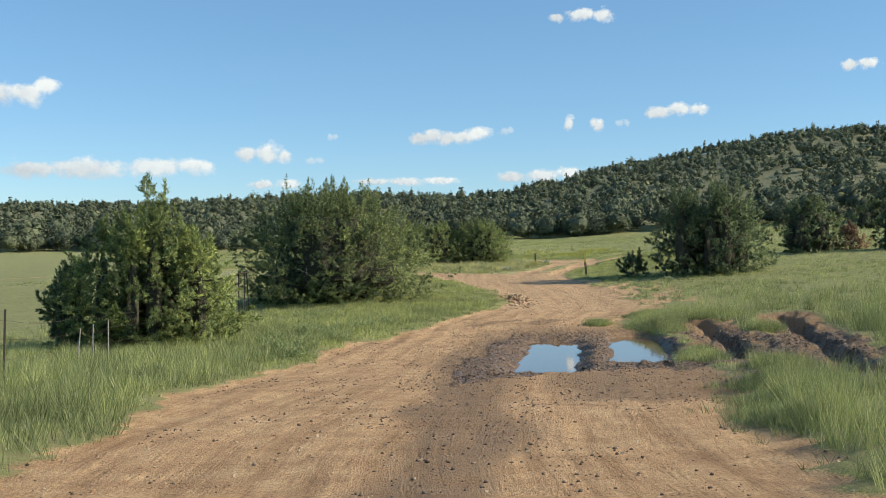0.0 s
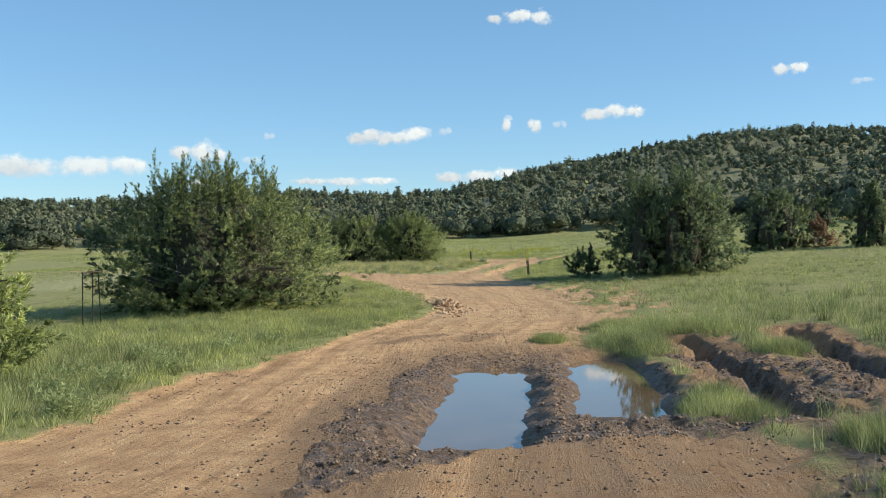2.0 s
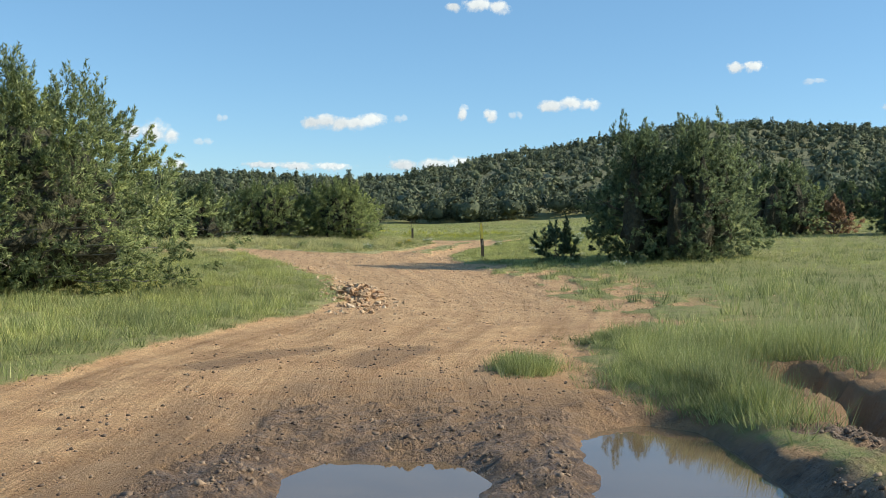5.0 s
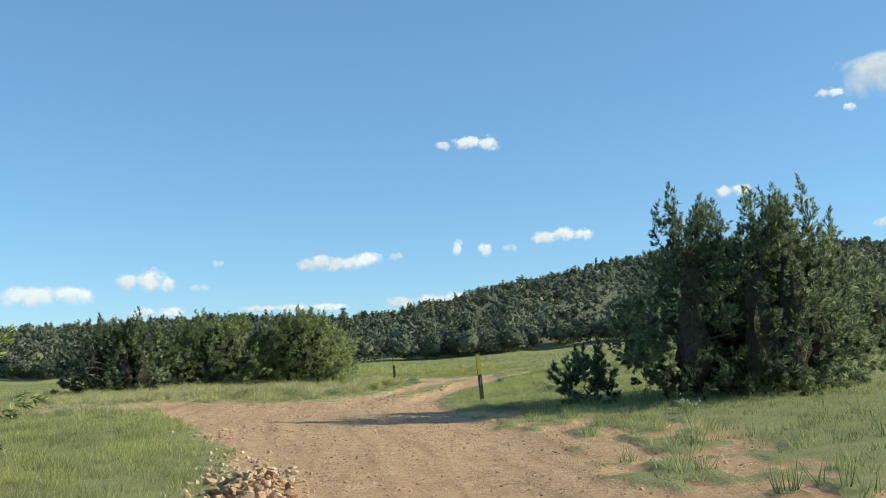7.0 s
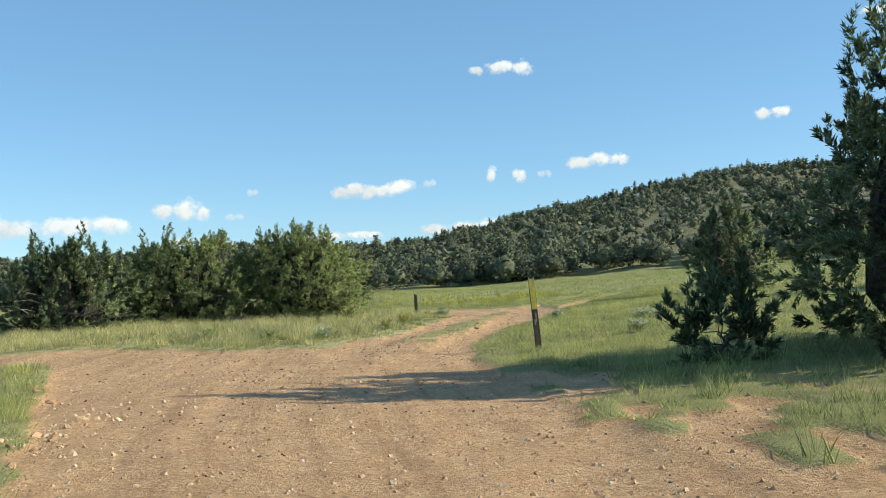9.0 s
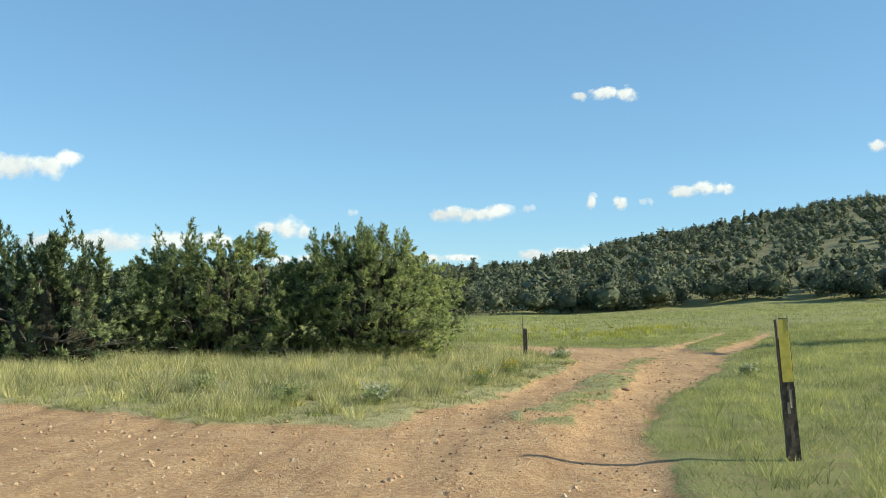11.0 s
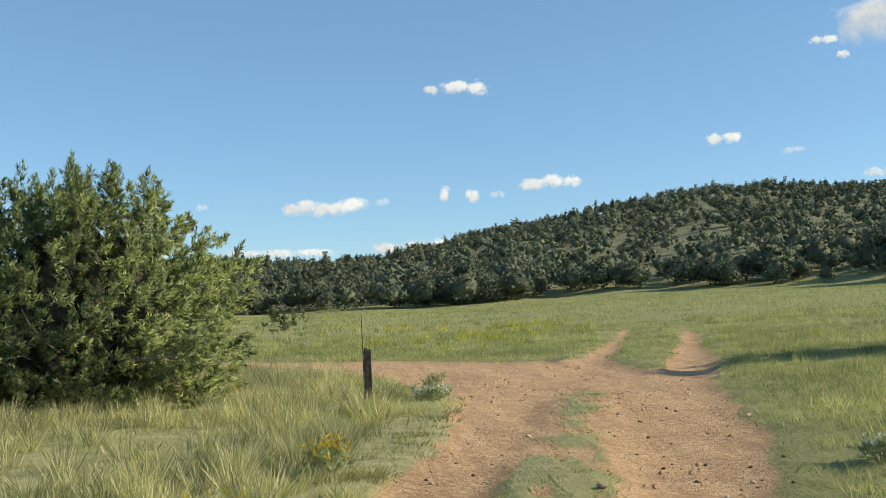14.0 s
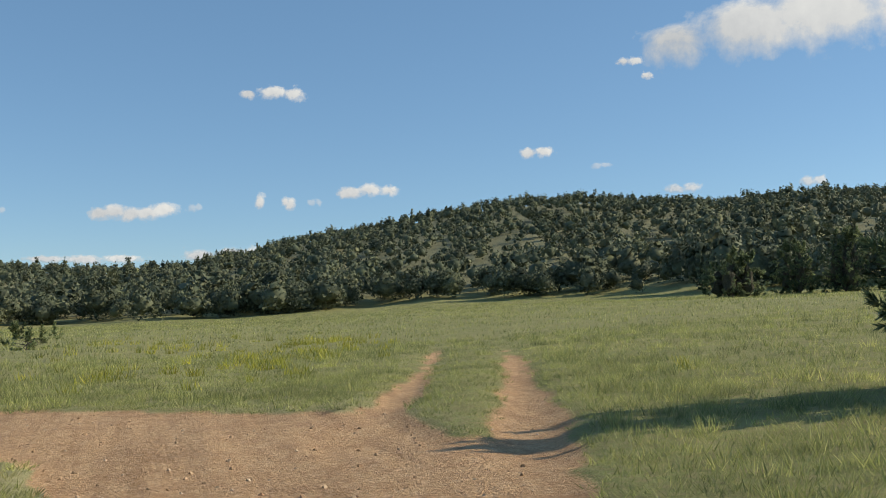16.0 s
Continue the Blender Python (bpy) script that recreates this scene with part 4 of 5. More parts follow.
def build_grass():
    rng = np.random.default_rng(7)
    # tall green verge
    x, y = scatter(rng, 37000, -15, 4.0, -3, 41, lambda x, y: np.clip(5.0 / (2.5 + np.abs(x - road_left(y))), 0, 1) * np.interp(y, [4, 36], [1, 0.7]) * (x < 1.2))
    h = np.interp(y, [4, 16, 26, 36], [0.42, 0.38, 0.26, 0.20]) * (0.35 + 0.6 * vnoise(x, y, 40) + 0.6 * smooth(0.35, 0.75, vnoise(x * 3, y * 3, 31)))
    blades("green_grass", x, y, h, np.interp(y, [4, 36], [0.008, 0.012]), 15, GRASS_GREEN, "tall fresh green grass on the road verge", 41, 0.13, 0.6, False, 0.5)
    x, y = scatter(rng, 26000, -12, 6.0, 30, 63, lambda x, y: np.clip(6.0 / (3 + np.abs(x - 1)), 0, 1) * (x < 2.7))
    h = 0.15 * (0.3 + 0.5 * vnoise(x, y, 39) + 0.9 * smooth(0.4, 0.75, vnoise(x * 3, y * 3, 32)))
    blades("verge_grass", x, y, h, np.full(len(x), 0.009), 14, GRASS_SHORT, "short yellow-green grass on the inside of the bend", 38, 0.14, 0.6, False, 0.5)
    # right-hand grass among the ruts
    x, y = scatter(rng, 52000, 0, 30, -2, 55, lambda x, y: smooth(0.30, 0.5, fbm(x * 0.7, y * 0.7, 42, 2) + 0.22 * (y < 30)) * np.interp(y, [5, 32, 50], [1, 0.75, 0.6]) * np.clip(9 / (3 + x), 0, 1) * (x > 2.5))
    h = np.interp(y, [5, 28, 34, 50], [0.36, 0.34, 0.19, 0.17]) * (0.25 + 0.6 * vnoise(x, y, 43) + 0.9 * smooth(0.4, 0.75, vnoise(x * 3.1, y * 3.1, 34))) * (1 + 0.8 * smooth(7, 9, x) * smooth(44, 36, y))
    blades("green_grass", x, y, h, np.interp(y, [5, 50], [0.008, 0.014]), 13, GRASS_GREEN, "clumps of green grass between muddy ruts", 44, 0.13, 0.6, False, 0.5)
    # tufts left standing beside the puddles and ruts
    cx, cy, cr, ch = [np.array(c) for c in zip((4.75, 20.2, 0.5, 0.42), (4.9, 21.2, 0.4, 0.40), (5.5, 28.4, 0.5, 0.36), (5.4, 30.0, 0.5, 0.36), (4.15, 31.1, 0.24, 0.42), (6.4, 31.6, 0.7, 0.38), (7.6, 31.6, 0.8, 0.4),
                                               (5.9, 33.4, 0.5, 0.25), (3.4, 10.5, 0.5, 0.36), (3.9, 12.3, 0.5, 0.36), (4.3, 14.2, 0.45, 0.34), (5.2, 17.0, 0.4, 0.32), (7.9, 26.8, 0.35, 0.3))]
    pick = rng.integers(len(cx), size=5200)
    x, y = cx[pick] + rng.normal(size=5200) * cr[pick] * 0.6, cy[pick] + rng.normal(size=5200) * cr[pick]
    k = (np.minimum(to_line(x, y, PUDDLE_L), to_line(x, y, PUDDLE_R)) > 0.72) & (np.minimum(to_line(wander(x, y), y, TRENCH_1), to_line(wander(x, y), y, TRENCH_2)) > 0.38)
    blades("green_grass", x[k], y[k], ch[pick][k] * (0.5 + 0.6 * rng.random(k.sum())), np.full(k.sum(), 0.007), 16, GRASS_GREEN, "tufts of green grass standing beside the puddles", 35, 0.10, 0.7, False, 0.5)
    # yellow bunch grass by the bend
    x, y = scatter(rng, 10500, -14, 10, 54, 82, lambda x, y: (0.25 + 0.75 * smooth(0.3, 0.6, vnoise(x * 0.9, y * 0.9, 45))) * (x < 0.28 * (y - 50) + 2.2) * (to_line(x, y, STRIP) > 0.9))
    h = 0.35 * (0.35 + 0.8 * rng.random(len(x)) ** 1.5) * np.where(road_reach(x, y) > -0.6, 0.6, 1)
    blades("bunch_grass", x, y, h, np.full(len(x), 0.011), 54, GRASS_STRAW, "straw-yellow bunch grass in seed", 47, 0.11, 0.85, False, 0.75)
    # low cover beside the two-track
    x, y = scatter(rng, 24000, 1, 17, 50, 90, lambda x, y: np.clip(2.6 / (0.6 + np.abs(road_reach(x, y))), 0, 1))
    blades("ground_cover", x, y, 0.15 * (0.25 + 1.1 * vnoise(x * 2.2, y * 2.2, 29)), np.full(len(x), 0.009), 13, GRASS_SHORT, "low dense green plants covering the track side", 28, 0.16, 0.9, False, 0.5)
    # yellow-flowering patches in the meadow
    x, y = scatter(rng, 2600, -12, 17, 82, 128, lambda x, y: (0.05 + 0.9 * np.exp(-(to_line(x, y, [(7.5, 88), (11, 97), (14.5, 110)]) / 2.0) ** 2) * smooth(0.4, 0.6, vnoise(x * 0.7, y * 0.45, 36))) * smooth(-0.8, -2, road_reach(x, y)))
    blades("meadow_flowers", x, y, 0.20 + 0.22 * rng.random(len(x)), np.full(len(x), 0.03), 22, YELLOW_GREEN, "patches of yellow-green flowering plants in the meadow", 37, 0.2, 0.8, False)
    # short meadow grass
    x, y = scatter(rng, 32000, 0, 44, 42, 103, lambda x, y: np.clip(10 / (2 + np.abs(x - 0.12 * y)), 0, 1) * (x > 4.6))
    h = 0.14 * (0.35 + 0.5 * vnoise(x, y, 48) + 0.9 * smooth(0.4, 0.75, vnoise(x * 2.3, y * 2.3, 33)))
    blades("meadow_grass", x, y, h, np.interp(y, [46, 98], [0.009, 0.019]), 11, GRASS_SHORT, "short green meadow grass going to seed", 49, 0.17, 0.6, False, 0.4)
    x, y = scatter(rng, 18000, -30, 6, 62, 100, lambda x, y: np.where(y > 83, 0.9, 0.2))
    h = 0.18 * (0.4 + 1.0 * vnoise(x, y, 50))
    blades("meadow_grass", x, y, h, np.full(len(x), 0.02), 8, GRASS_SHORT, "short meadow grass beyond the road", 51, 0.18, bent=False)
    rr = np.sqrt(rng.uniform(50 ** 2, 190 ** 2, 23000))
    az = np.radians(rng.uniform(-26, 44, 23000))
    x, y = 5 + rr * np.sin(az), 45 + rr * np.cos(az)
    k = (masks(x, y)[0] < 0.3) & (hill_height(x, y)[3] < 0.02)
    x, y = x[k], y[k]
    h = 0.20 * (0.4 + 1.0 * vnoise(x * 0.5, y * 0.5, 52))
    blades("meadow_grass", x, y, h, 0.012 + 0.0004 * np.hypot(x - 5, y - 50), 6, GRASS_SHORT, "open green meadow below the woods", 53, 0.35, bent=False)


build_grass()


# ---- clouds ----
def cloud(az, el, wide, high, lobes, seed, label, veil=1.0, soft=1.0):
    """A cloud far off: lobed, flat below, in degrees of sky."""
    rng = np.random.default_rng(seed)
    dist, nx, ny = 3200.0, 64, 32
    w, h = math.radians(wide) * dist * 0.75, math.radians(high) * dist * 0.85
    gx, gy = np.meshgrid(np.linspace(-1, 1, nx), np.linspace(-1, 1, ny))
    gx, gy = gx.ravel(), gy.ravel()
    dens = np.zeros(nx * ny)
    for px, py, r in lobes:
        dens = np.maximum(dens, np.exp(-(((gx * 1.5 - px) / r) ** 2 + ((gy * 1.7 - py) / (r * 1.25 + 0.15)) ** 2) * 1.2 / soft))
    dens = dens * smooth(-0.75, -0.4, gy) * smooth(1.0, 0.8, np.abs(gx)) * smooth(1.0, 0.85, gy)
    deep = 0.25 * w * dens
    verts = np.stack([gx * w / 1.0, -deep, gy * h], 1)
    i = (np.arange(ny - 1)[:, None] * nx + np.arange(nx - 1)[None, :]).ravel()
    ob = mesh_object("cloud", verts, np.stack([i, i + 1, i + nx + 1, i + nx], 1), CLOUD, flat=False)
    a, e = radians(az), radians(el)
    ob.location = (5 + dist * math.sin(a) * math.cos(e), 40 + dist * math.cos(a) * math.cos(e), 1.3 + dist * math.sin(e))
    ob.rotation_euler = (0, 0, -a)
    for name, val in (("cover", dens), ("u", gx * w / h + seed * 3.7), ("v", gy + seed * 1.3), ("lit", np.clip(0.55 + 0.55 * gy + 0.25 * gx, 0, 1)), ("veil", np.full(nx * ny, veil))):
        ob.data.attributes.new(name, "FLOAT", "POINT").data.foreach_set("value", val.astype(np.float32))
    return tagged(ob, label, "cloud", "fair-weather clouds")


PUFF = "small white fair-weather cloud in a blue sky"
cloud(6.85, 12.25, 3.5, 1.1, [(-0.75, -0.1, 0.3), (0, 0.1, 0.5), (0.6, 0, 0.45)], 1, PUFF)
cloud(21.1, 9.0, 2.3, 0.9, [(-0.3, 0, 0.5), (0.4, 0.1, 0.5)], 2, PUFF)
cloud(11.85, 7.05, 3.5, 1.05, [(-0.5, -0.1, 0.5), (0.1, 0.15, 0.5), (0.7, 0.05, 0.4)], 3, PUFF)
cloud(6.1, 6.55, 0.8, 1.05, [(0, 0, 0.75)], 4, PUFF)
cloud(7.65, 6.45, 1.25, 0.95, [(0.1, -0.1, 0.6), (-0.3, 0.2, 0.4)], 5, PUFF)
cloud(-0.35, 5.95, 4.0, 1.3, [(-0.85, -0.15, 0.36), (-0.5, -0.05, 0.45), (-0.1, -0.2, 0.45), (0.3, -0.15, 0.42), (0.72, 0.2, 0.45)], 6, PUFF)
cloud(-10.7, 4.9, 3.1, 1.4, [(-0.6, 0.1, 0.45), (0.1, 0.1, 0.6), (0.7, -0.1, 0.35)], 7, PUFF)
cloud(-18.6, 4.1, 9.0, 1.5, [(-0.9, -0.2, 0.35), (-0.3, -0.1, 0.5), (0.5, 0.1, 0.45), (0.9, 0.2, 0.3)], 8, "long pale low cloud bank above the hills", 0.95, 1.3)
cloud(-24.1, 7.8, 5.4, 1.9, [(-0.7, 0.2, 0.55), (-0.1, -0.1, 0.55), (0.45, 0.0, 0.4), (0.8, 0.45, 0.3)], 9, PUFF)
cloud(-10.2, 3.3, 3.2, 0.8, [(-0.4, 0, 0.5), (0.5, 0.1, 0.5)], 10, PUFF)
cloud(-2.9, 3.45, 5.4, 0.7, [(-0.7, 0, 0.4), (0, 0, 0.5), (0.7, 0.1, 0.45)], 11, PUFF)
cloud(4.4, 3.75, 4.7, 1.1, [(-0.6, -0.2, 0.45), (0.1, -0.1, 0.5), (0.75, 0.2, 0.4)], 12, PUFF)
cloud(36.5, 14.6, 15.0, 4.6, [(-0.95, -0.2, 0.35), (-0.5, 0, 0.5), (0, 0.2, 0.6), (0.6, 0.1, 0.6), (1.0, -0.1, 0.4)], 13, "large white cumulus cloud with grey underside")
cloud(26.3, 13.65, 1.8, 0.65, [(-0.3, -0.1, 0.5), (0.4, 0, 0.5)], 14, PUFF)
cloud(27.25, 12.85, 1.2, 0.5, [(0, 0, 0.6)], 15, PUFF)
cloud(28.9, 6.85, 2.4, 0.75, [(-0.3, -0.1, 0.5), (0.4, 0, 0.5)], 16, PUFF, 0.85)
for az, el, wide, high in ((2.65, 6.2, 1.0, 0.7), (9.0, 6.5, 1.1, 0.6), (-7.0, 5.9, 0.9, 0.6), (-14.2, 4.0, 2.0, 1.0), (-8.0, 4.6, 1.4, 0.6), (24.6, 8.2, 1.6, 0.5)):
    cloud(az, el, wide, high, [(-0.2, 0, 0.5), (0.4, 0.1, 0.45)], int(az * 7 + 200), "faint wisp of white cloud in a blue sky", 0.45)
cloud(35.5, 6.9, 1.8, 0.75, [(-0.3, 0, 0.5), (0.4, 0, 0.5)], 17, PUFF, 0.85)


# ---- posts and fence ----
def box(bm, sx, sy, sz, at=(0, 0, 0), bevel=0.0):
    """A box on its base, edges bevelled."""
    r = bmesh.ops.create_cube(bm, size=1.0)
    bmesh.ops.scale(bm, vec=(sx, sy, sz), verts=r["verts"])
    bmesh.ops.translate(bm, vec=(at[0], at[1], at[2] + sz / 2), verts=r["verts"])
    if bevel:
        bmesh.ops.bevel(bm, geom=list({e for v in r["verts"] for e in v.link_edges}), offset=bevel, segments=1, affect="EDGES")
    return bm


def worn(bm, amount, seed):
    rng = random.Random(seed)
    for v in bm.verts:
        v.co += Vector((rng.uniform(-1, 1), rng.uniform(-1, 1), rng.uniform(-1, 1))) * amount
    return bm


def post_body(w, d, h, seed):
    """A weathered square post: rings of points, checks along the grain, split top."""
    rng = random.Random(seed)
    bm = bmesh.new()
    rings = []
    n = 14
    for k in range(n + 1):
        z = -0.25 + (h + 0.25) * k / n
        ring = []
        for a, b in ((-1, -1), (-0.3, -1.04), (0.35, -0.96), (1, -1), (1, 0), (1, 1), (0, 1.03), (-1, 1), (-1, 0.1)):
            dz = rng.uniform(-0.03, 0.012) if k == n else 0
            ring.append(bm.verts.new((a * w / 2 + rng.uniform(-1, 1) * 0.003, b * d / 2 + rng.uniform(-1, 1) * 0.003, z + dz)))
        rings.append(ring)
    m = len(rings[0])
    for p, q in zip(rings, rings[1:]):
        for i in range(m):
            bm.faces.new((p[i], p[(i + 1) % m], q[(i + 1) % m], q[i]))
    bm.faces.new(rings[-1])
    return bm


def marker_post():
    x, y = 7.1, 57.8
    root = tagged(new("marker_post"), "dark weathered wooden marker post with faded yellow sign", "post")
    root.matrix_world = pose(x, y, z_at(x, y), 0, -4.5, -2)
    part("body", post_body(0.105, 0.09, 1.27, 3), POST_WOOD, root)
    part("sign", worn(box(bmesh.new(), 0.092, 0.006, 0.56, (0.0, -0.051, 0.70), 0.001), 0.0012, 4), SIGN_YELLOW, root, "faded yellow sign strip")
    for side, tall in ((-0.047, 0.20), (0.045, 0.13)):
        bm = bmesh.new()
        box(bm, 0.012, 0.012, tall, (side, -0.05, 1.29 - tall), 0.002)
        part("edge", worn(bm, 0.003, int(tall * 100)), POST_SCAR, root, "pale split edge of the post top")
    bm = bmesh.new()
    box(bm, 0.022, 0.004, 0.16, (0.012, -0.048, 0.47), 0.0015)
    part("split", worn(bm, 0.004, 6), POST_SCAR, root, "pale split in the wood")
    bm = bmesh.new()
    box(bm, 0.018, 0.004, 0.10, (-0.014, -0.048, 0.42), 0.0015)
    part("split", worn(bm, 0.004, 7), POST_SCAR, root, "pale split in the wood")


def short_post():
    x, y = 5.33, 71.6
    root = tagged(new("short_post"), "short dark square wooden post with thin steel rod", "post")
    root.matrix_world = pose(x, y, z_at(x, y), 0, -1.5, -6)
    part("body", post_body(0.085, 0.085, 0.72, 9), POST_WOOD, root)
    v, f = tube([(-0.055, 0.05, -0.2), (-0.056, 0.05, 0.6), (-0.06, 0.052, 1.12)], [0.006, 0.006, 0.005], 6)
    tagged(mesh_object("rod", v, f, STEEL, root, False), "thin rusty steel rod")
    bm = bmesh.new()
    box(bm, 0.02, 0.088, 0.03, (-0.045, 0.0, 0.66), 0.002)
    part("clip", bm, STEEL, root, "rusty clip")


marker_post()
short_post()


def wire_fence():
    root = tagged(new("wire_fence"), "sagging barbed wire fence on thin steel posts in grass", "fence")
    rng = random.Random(5)
    line = [(-7.6, 6.0), (-7.2, 16.4), (-7.4, 20.2), (-7.45, 21.2), (-7.5, 22.2), (-7.55, 30.0), (-7.6, 36.1), (-7.6, 37.0), (-7.6, 37.8), (-7.7, 46)]
    tall = (1.2, 1.15, 0.75, 0.8, 0.85, 1.2, 1.5, 1.5, 1.5, 1.2)
    for (x, y), h in zip(line, tall):
        z = z_at(x, y)
        if h < 1:
            v, f = tube([(x, y, z - 0.1), (x + rng.uniform(-0.02, 0.02), y, z + h / 2), (x + rng.uniform(-0.06, 0.06), y, z + h)], [0.018, 0.016, 0.013], 6)
            tagged(mesh_object("stave", v, f, FENCE_WOOD, root, False), "grey wooden stave")
        else:
            bm = bmesh.new()
            box(bm, 0.035, 0.006, h + 0.3, (0, 0, -0.3), 0.001)
            box(bm, 0.006, 0.03, h + 0.3, (0, 0.016, -0.3), 0.001)
            ob = part("post", bm, STEEL, root, "rusty steel post")
            ob.matrix_world = pose(x, y, z, 0, rng.uniform(-3, 3), rng.uniform(-20, 20))
    z = z_at(-7.6, 37.0)
    v, f = tube([(-7.6, 36.0, z + 1.45), (-7.6, 37.0, z + 1.46), (-7.6, 37.9, z + 1.45)], [0.02, 0.02, 0.02], 6)
    tagged(mesh_object("rail", v, f, STEEL, root, False), "rusty steel brace rail")
    for level in (0.35, 0.68, 0.98):
        pts = []
        for (ax, ay), (bx, by) in zip(line, line[1:]):
            for k in range(4):
                f = k / 4
                x, y = ax + (bx - ax) * f, ay + (by - ay) * f
                pts.append((x, y, z_at(x, y) + level - 0.10 * math.sin(f * math.pi) * level))
        v, f = tube(pts, [0.0035] * len(pts), 4)
        mesh_object("wire", v, f, STEEL, root, False)


wire_fence()


# ---- stones, clods, flowers ----
def rough_stone(rng, size):
    q = ICO1[0] * (0.6 + 0.7 * rng.random((len(ICO1[0]), 1)))
    return q * size * np.array([rng.uniform(0.8, 1.4), rng.uniform(0.7, 1.1), rng.uniform(0.45, 0.75)])


def stone_pile():
    """Loose stones dumped along the inside of the bend."""
    rng = np.random.default_rng(77)
    root = tagged(new("stone_pile"), "low heap of pale broken stones beside the dirt road", "stones")
    shapes = []
    for k in range(12):
        me = bpy.data.meshes.new("stone")
        me.from_pydata([tuple(p) for p in rough_stone(rng, 1.0)], [], [tuple(int(i) for i in f) for f in ICO1[1]])
        me.materials.append(STONE)
        shapes.append(me)
    for k in range(298):
        if k < 262:
            t = rng.random()
            x, y = 2.25 + 0.28 * rng.normal() + 0.2 * t, 41.4 + 1.2 * rng.normal()
        else:
            t = rng.random()
            x, y = 1.5 - 2.2 * t + 0.35 * rng.normal(), 46 + 9 * t + 0.4 * rng.normal()
        size = 0.028 + 0.055 * rng.random() ** 2
        lift = 0.14 * math.exp(-((x - 2.35) / 0.4) ** 2 - ((y - 41.4) / 1.8) ** 2) * rng.random()
        ob = new("stone", shapes[k % 12])
        ob.parent = root
        ob.location = (x, y, z_at(x, y) + lift + size * 0.15)
        ob.rotation_euler = (rng.uniform(-0.4, 0.4), rng.uniform(-0.4, 0.4), rng.uniform(0, 6.3))
        ob.scale = (size, size, size)


def lumps(name, n, x0, x1, y0, y1, chance, small, large, mat, label, category, seed, flatten=0.6, flat=True, sit=0.15):
    rng = np.random.default_rng(seed)
    x, y = rng.uniform(x0, x1, n), rng.uniform(y0, y1, n)
    k = rng.random(n) < chance(x, y)
    x, y = x[k], y[k]
    z = ground_z(x, y)
    size = small + (large - small) * rng.random(len(x)) ** 3
    base, tri = ICO0
    verts = base[None] * (0.65 + 0.7 * rng.random((len(x), len(base), 1))) * size[:, None, None] * np.array([1, 1, flatten])
    a = rng.random(len(x))[:, None] * math.tau
    vx, vy = verts[..., 0] * np.cos(a) - verts[..., 1] * np.sin(a), verts[..., 0] * np.sin(a) + verts[..., 1] * np.cos(a)
    verts = np.stack([vx + x[:, None], vy + y[:, None], verts[..., 2] + (z + size * sit)[:, None]], -1).reshape(-1, 3)
    faces = (tri[None] + (np.arange(len(x)) * len(base))[:, None, None]).reshape(-1, 3)
    return tagged(mesh_object(name, verts, faces, mat, None, flat), label, category, kind="stuff")


ICO0 = (np.array([(0, 0, 1), (0.94, 0, -0.2), (0.29, 0.9, -0.3), (-0.76, 0.55, -0.2), (-0.76, -0.55, -0.3), (0.29, -0.9, -0.2), (0.1, 0.05, -0.8), (0.45, 0.35, 0.75), (-0.5, -0.2, 0.8)]),
        np.array([(1, 2, 7), (7, 2, 0), (2, 3, 0), (3, 8, 0), (3, 4, 8), (4, 5, 8), (8, 5, 0), (5, 7, 0), (5, 1, 7), (2, 1, 6), (3, 2, 6), (4, 3, 6), (5, 4, 6), (1, 5, 6)]))
stone_pile()
lumps("gravel", 34000, -6, 12, 30, 86, lambda x, y: np.clip(masks(x, y)[2], 0, 1) * np.interp(y, [30, 40, 56, 66, 86], [0.4, 0.9, 0.8, 0.45, 0.2]), 0.008, 0.034, STONE, "loose pinkish gravel scattered over the road", "gravel", 61)
lumps("rubble", 7000, -0.5, 3.6, 37.5, 52, lambda x, y: np.exp(-((x - 2.3 + 0.1 * (y - 41)) / 0.45) ** 2 - ((y - 41.5) / 2.2) ** 2) + 0.25 * np.exp(-((x - road_left(y) - 0.1) / 0.35) ** 2), 0.015, 0.06, STONE, "small broken stones filling the heap", "stones", 60, 0.7)
lumps("gravel", 9000, -4, 6, 6, 32, lambda x, y: masks(x, y)[0] * (1 - masks(x, y)[1]) * 0.5, 0.005, 0.022, STONE, "scattered pebbles and dirt crumbs on the road", "gravel", 62)
DRY = lambda x, y: (np.minimum(to_line(x, y, PUDDLE_L), to_line(x, y, PUDDLE_R)) > 0.78)
lumps("mud_clods", 75000, -1, 10, 14, 31, lambda x, y: DRY(x, y) * smooth(0.65, 0.95, masks(x, y)[4]) * (0.06 + 0.94 * smooth(0.44, 0.62, fbm(x * 1.8, y * 1.8, 63, 3))), 0.007, 0.042, CLOD, "churned clods of dark wet mud", "mud", 64, 0.6, False, -0.12)
lumps("dirt_crumbs", 34000, -4, 5, 6, 34, lambda x, y: DRY(x, y) * masks(x, y)[0] * (0.03 + 0.5 * smooth(0.5, 0.68, fbm(x * 2.2, y * 0.6, 65, 3)) + 0.25 * (masks(x, y)[1] > 0.3)), 0.005, 0.026, CLOD, "dark crumbs of dried mud strewn on the road", "dirt", 66, 0.6, False)
lumps("dirt_crumbs", 20000, -5, 9, 34, 74, lambda x, y: masks(x, y)[0] * (0.04 + 0.5 * smooth(0.52, 0.68, fbm(x * 1.5, y * 0.7, 67, 3))), 0.006, 0.028, CLOD, "brown dirt crumbs lying among the gravel", "dirt", 68, 0.6, False)


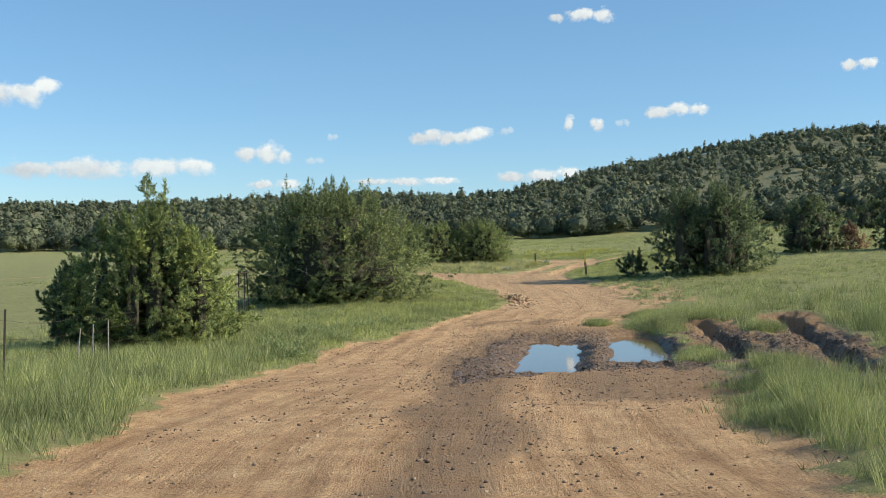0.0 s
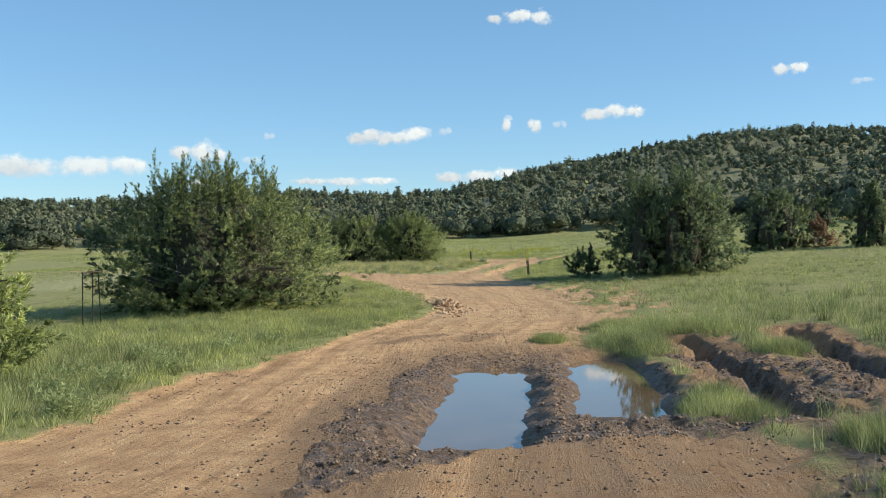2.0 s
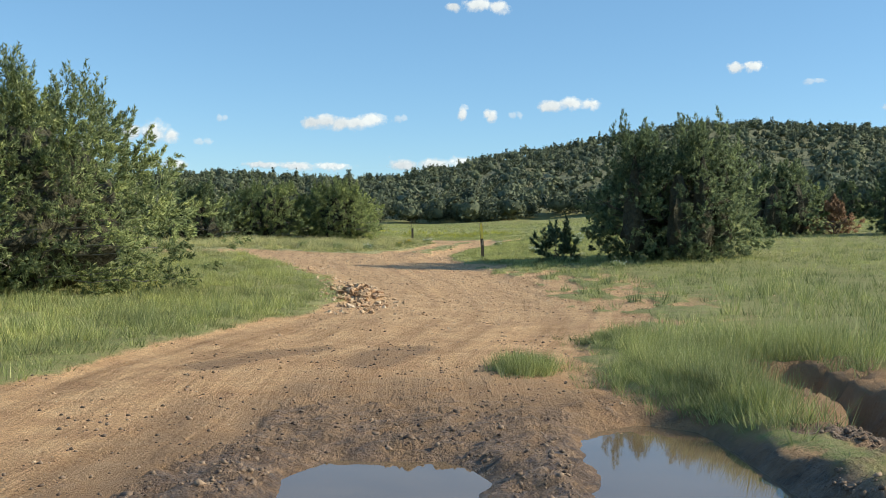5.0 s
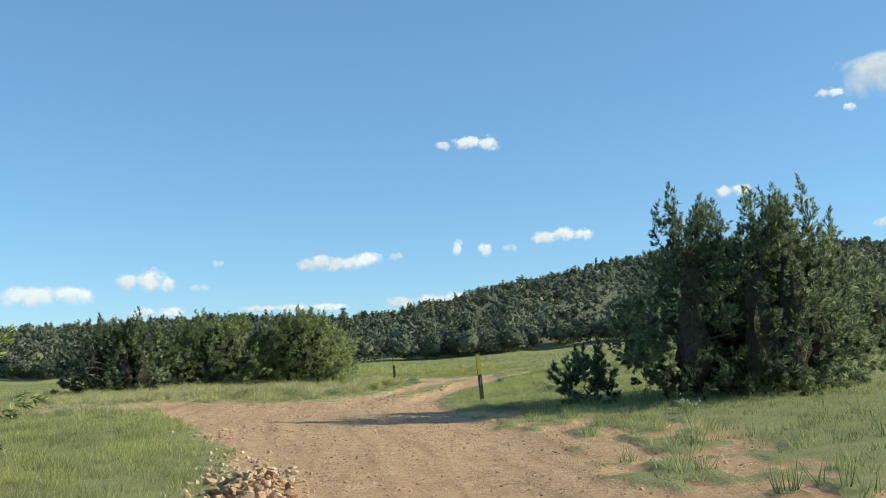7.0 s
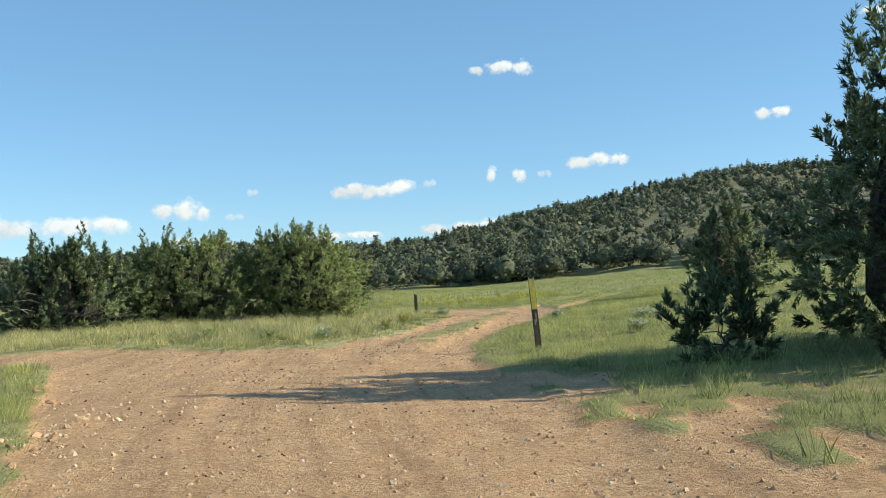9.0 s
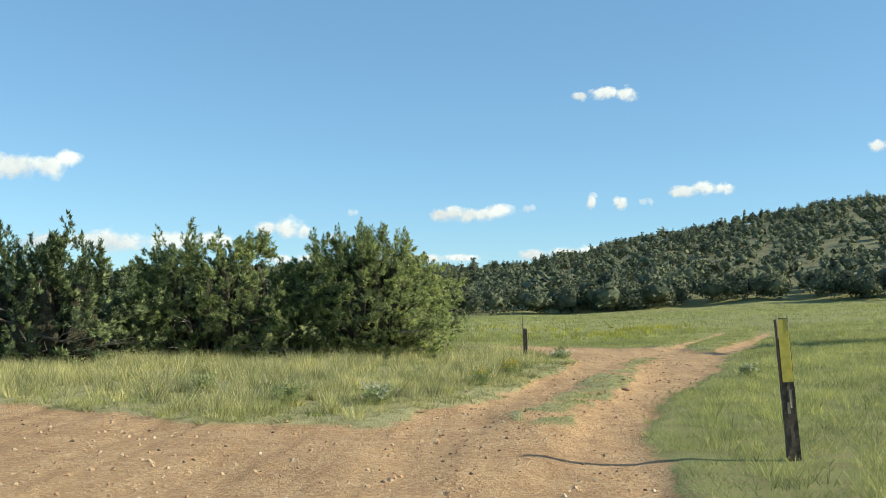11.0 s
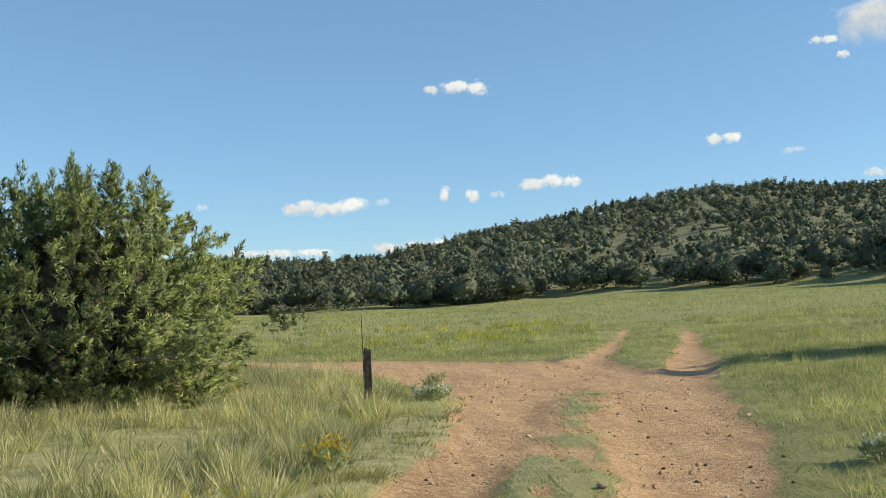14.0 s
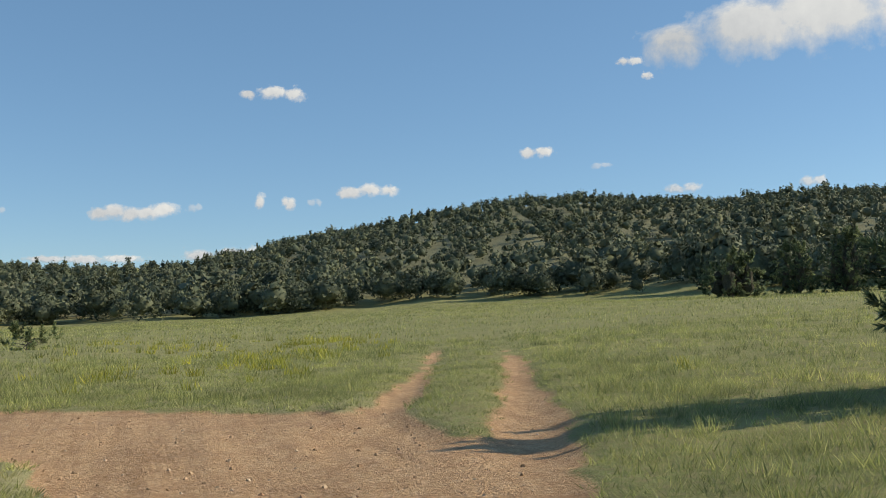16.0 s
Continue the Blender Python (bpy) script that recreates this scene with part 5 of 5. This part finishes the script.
def plant(name, x, y, h, r, n, mat, label, seed, flowers=None, heads=0):
    rng = np.random.default_rng(seed)
    root = tagged(new(name), label, "plant")
    root.location = (x, y, z_at(x, y) - 0.02)
    stems, cen, axs = [], [], []
    for k in range(n):
        a, q = rng.random() * math.tau, r * math.sqrt(rng.random())
        e = np.array([math.cos(a) * q, math.sin(a) * q, h * (0.6 + 0.4 * rng.random())])
        stems.append(tube([(e[0] * 0.15, e[1] * 0.15, 0), e * np.array([0.6, 0.6, 0.55]), e], [0.006, 0.004, 0.002], 4))
        for j in range(4):
            cen.append(e * np.array([0.7 + 0.1 * j, 0.7 + 0.1 * j, 0.25 + 0.2 * j]))
            axs.append(unit(np.array([math.cos(a + j * 1.7), math.sin(a + j * 1.7), 0.9])))
    v, f = join(stems)
    tagged(mesh_object("stems", v, f, mat, root, False), kind="stuff")
    c = np.array(cen)
    v, f = sprays(rng, c, np.array(axs), np.full(len(c), 0.10), np.full(len(c), 0.06), 9, 0.055)
    tagged(mesh_object("leaves", v, f, mat, root), kind="stuff")
    if flowers:
        top = np.array([s[0][-1] for s in stems])
        pick = top[rng.integers(len(top), size=heads)] + rng.normal(size=(heads, 3)) * np.array([0.05, 0.05, 0.04])
        v, f = sprays(rng, pick, np.tile([[0.0, -0.3, 0.95]], (heads, 1)), np.full(heads, 0.012), np.full(heads, 0.02), 8, 0.028)
        tagged(mesh_object("flowers", v, f, flowers, root), "small bright flower heads", kind="stuff")
    return root


plant("flowering_weed", 4.87, 67.2, 0.26, 0.18, 14, WEED, "green weed with yellow flower heads by the track", 71, PETAL_YELLOW, 70)
plant("flowering_weed", 4.3, 65.2, 0.30, 0.16, 10, WEED, "low weed with a few yellow flowers", 72, PETAL_YELLOW, 24)
plant("weed", 1.7, 62.4, 0.30, 0.22, 16, WEED, "grey-green leafy weed at the road edge", 73)
plant("weed", 0.2, 63.8, 0.24, 0.16, 12, WEED, "grey-green leafy weed among straw grass", 74)
plant("flowering_weed", 2.9, 62.4, 0.24, 0.2, 14, WEED, "pale weed with tiny white flowers", 75, PETAL_WHITE, 70)
plant("flowering_weed", 6.2, 72.5, 0.18, 0.25, 12, WEED, "low weed with white flowers beside the short post", 76, PETAL_WHITE, 90)
plant("flowering_weed", 8.9, 66.5, 0.2, 0.18, 10, WEED, "thin weed with white flowers at the track edge", 77, PETAL_WHITE, 50)
plant("flowering_weed", 13.6, 70.3, 0.35, 0.3, 14, WEED, "meadow weed with white flowers", 78, PETAL_WHITE, 60)
plant("weed", 6.2, 73.0, 0.30, 0.16, 12, GRASS_STRAW, "dry brownish weed near the short post", 79)
plant("weed", -3.1, 20.5, 0.38, 0.4, 22, WEED, "silvery leafy weed on the grass verge", 80)
plant("weed", -2.9, 25.0, 0.36, 0.4, 22, WEED, "silvery leafy weed on the grass verge", 81)
for k, (x, y) in enumerate(((-3.9, 22.2), (-3.4, 23.4), (-4.4, 24.3), (-3.3, 26.6), (-2.6, 28.2), (-4.0, 27.8), (-2.0, 30.4))):
    plant("weed", x, y, 0.34, 0.38, 20, WEED, "silvery leafy weed on the grass verge", 90 + k)
plant("flowering_weed", 10.2, 62.5, 0.28, 0.3, 14, WEED, "meadow weed with white flowers", 82, PETAL_WHITE, 70)
plant("flowering_weed", 9.3, 59.0, 0.26, 0.25, 12, WEED, "meadow weed with white flowers", 83, PETAL_WHITE, 60)
plant("flowering_weed", 12.5, 66.0, 0.30, 0.3, 14, WEED, "meadow weed with white flowers", 84, PETAL_WHITE, 70)
plant("flowering_weed", 8.9, 54.3, 0.22, 0.2, 10, WEED, "small weed with yellow flowers under the juniper", 85, PETAL_YELLOW, 26)
plant("flowering_weed", 9.8, 48.5, 0.25, 0.25, 12, WEED, "small weed with white flowers on the verge", 86, PETAL_WHITE, 40)


def earth_clod(x, y, size, seed):
    rng = np.random.default_rng(seed)
    v = ICO2[0] * (0.7 + 0.5 * rng.random((len(ICO2[0]), 1))) * np.array([size, size * 0.8, size * 0.5])
    ob = mesh_object("earth_clod", v, ICO2[1], CLOD, flat=False)
    ob.location = (x, y, z_at(x, y) + size * 0.2)
    return tagged(ob, "dark lump of dried earth lying on the track", "clod", "clods on the track")


earth_clod(6.62, 65.1, 0.07, 1)
earth_clod(6.75, 66.3, 0.04, 2)
earth_clod(4.1, 64.2, 0.035, 3)
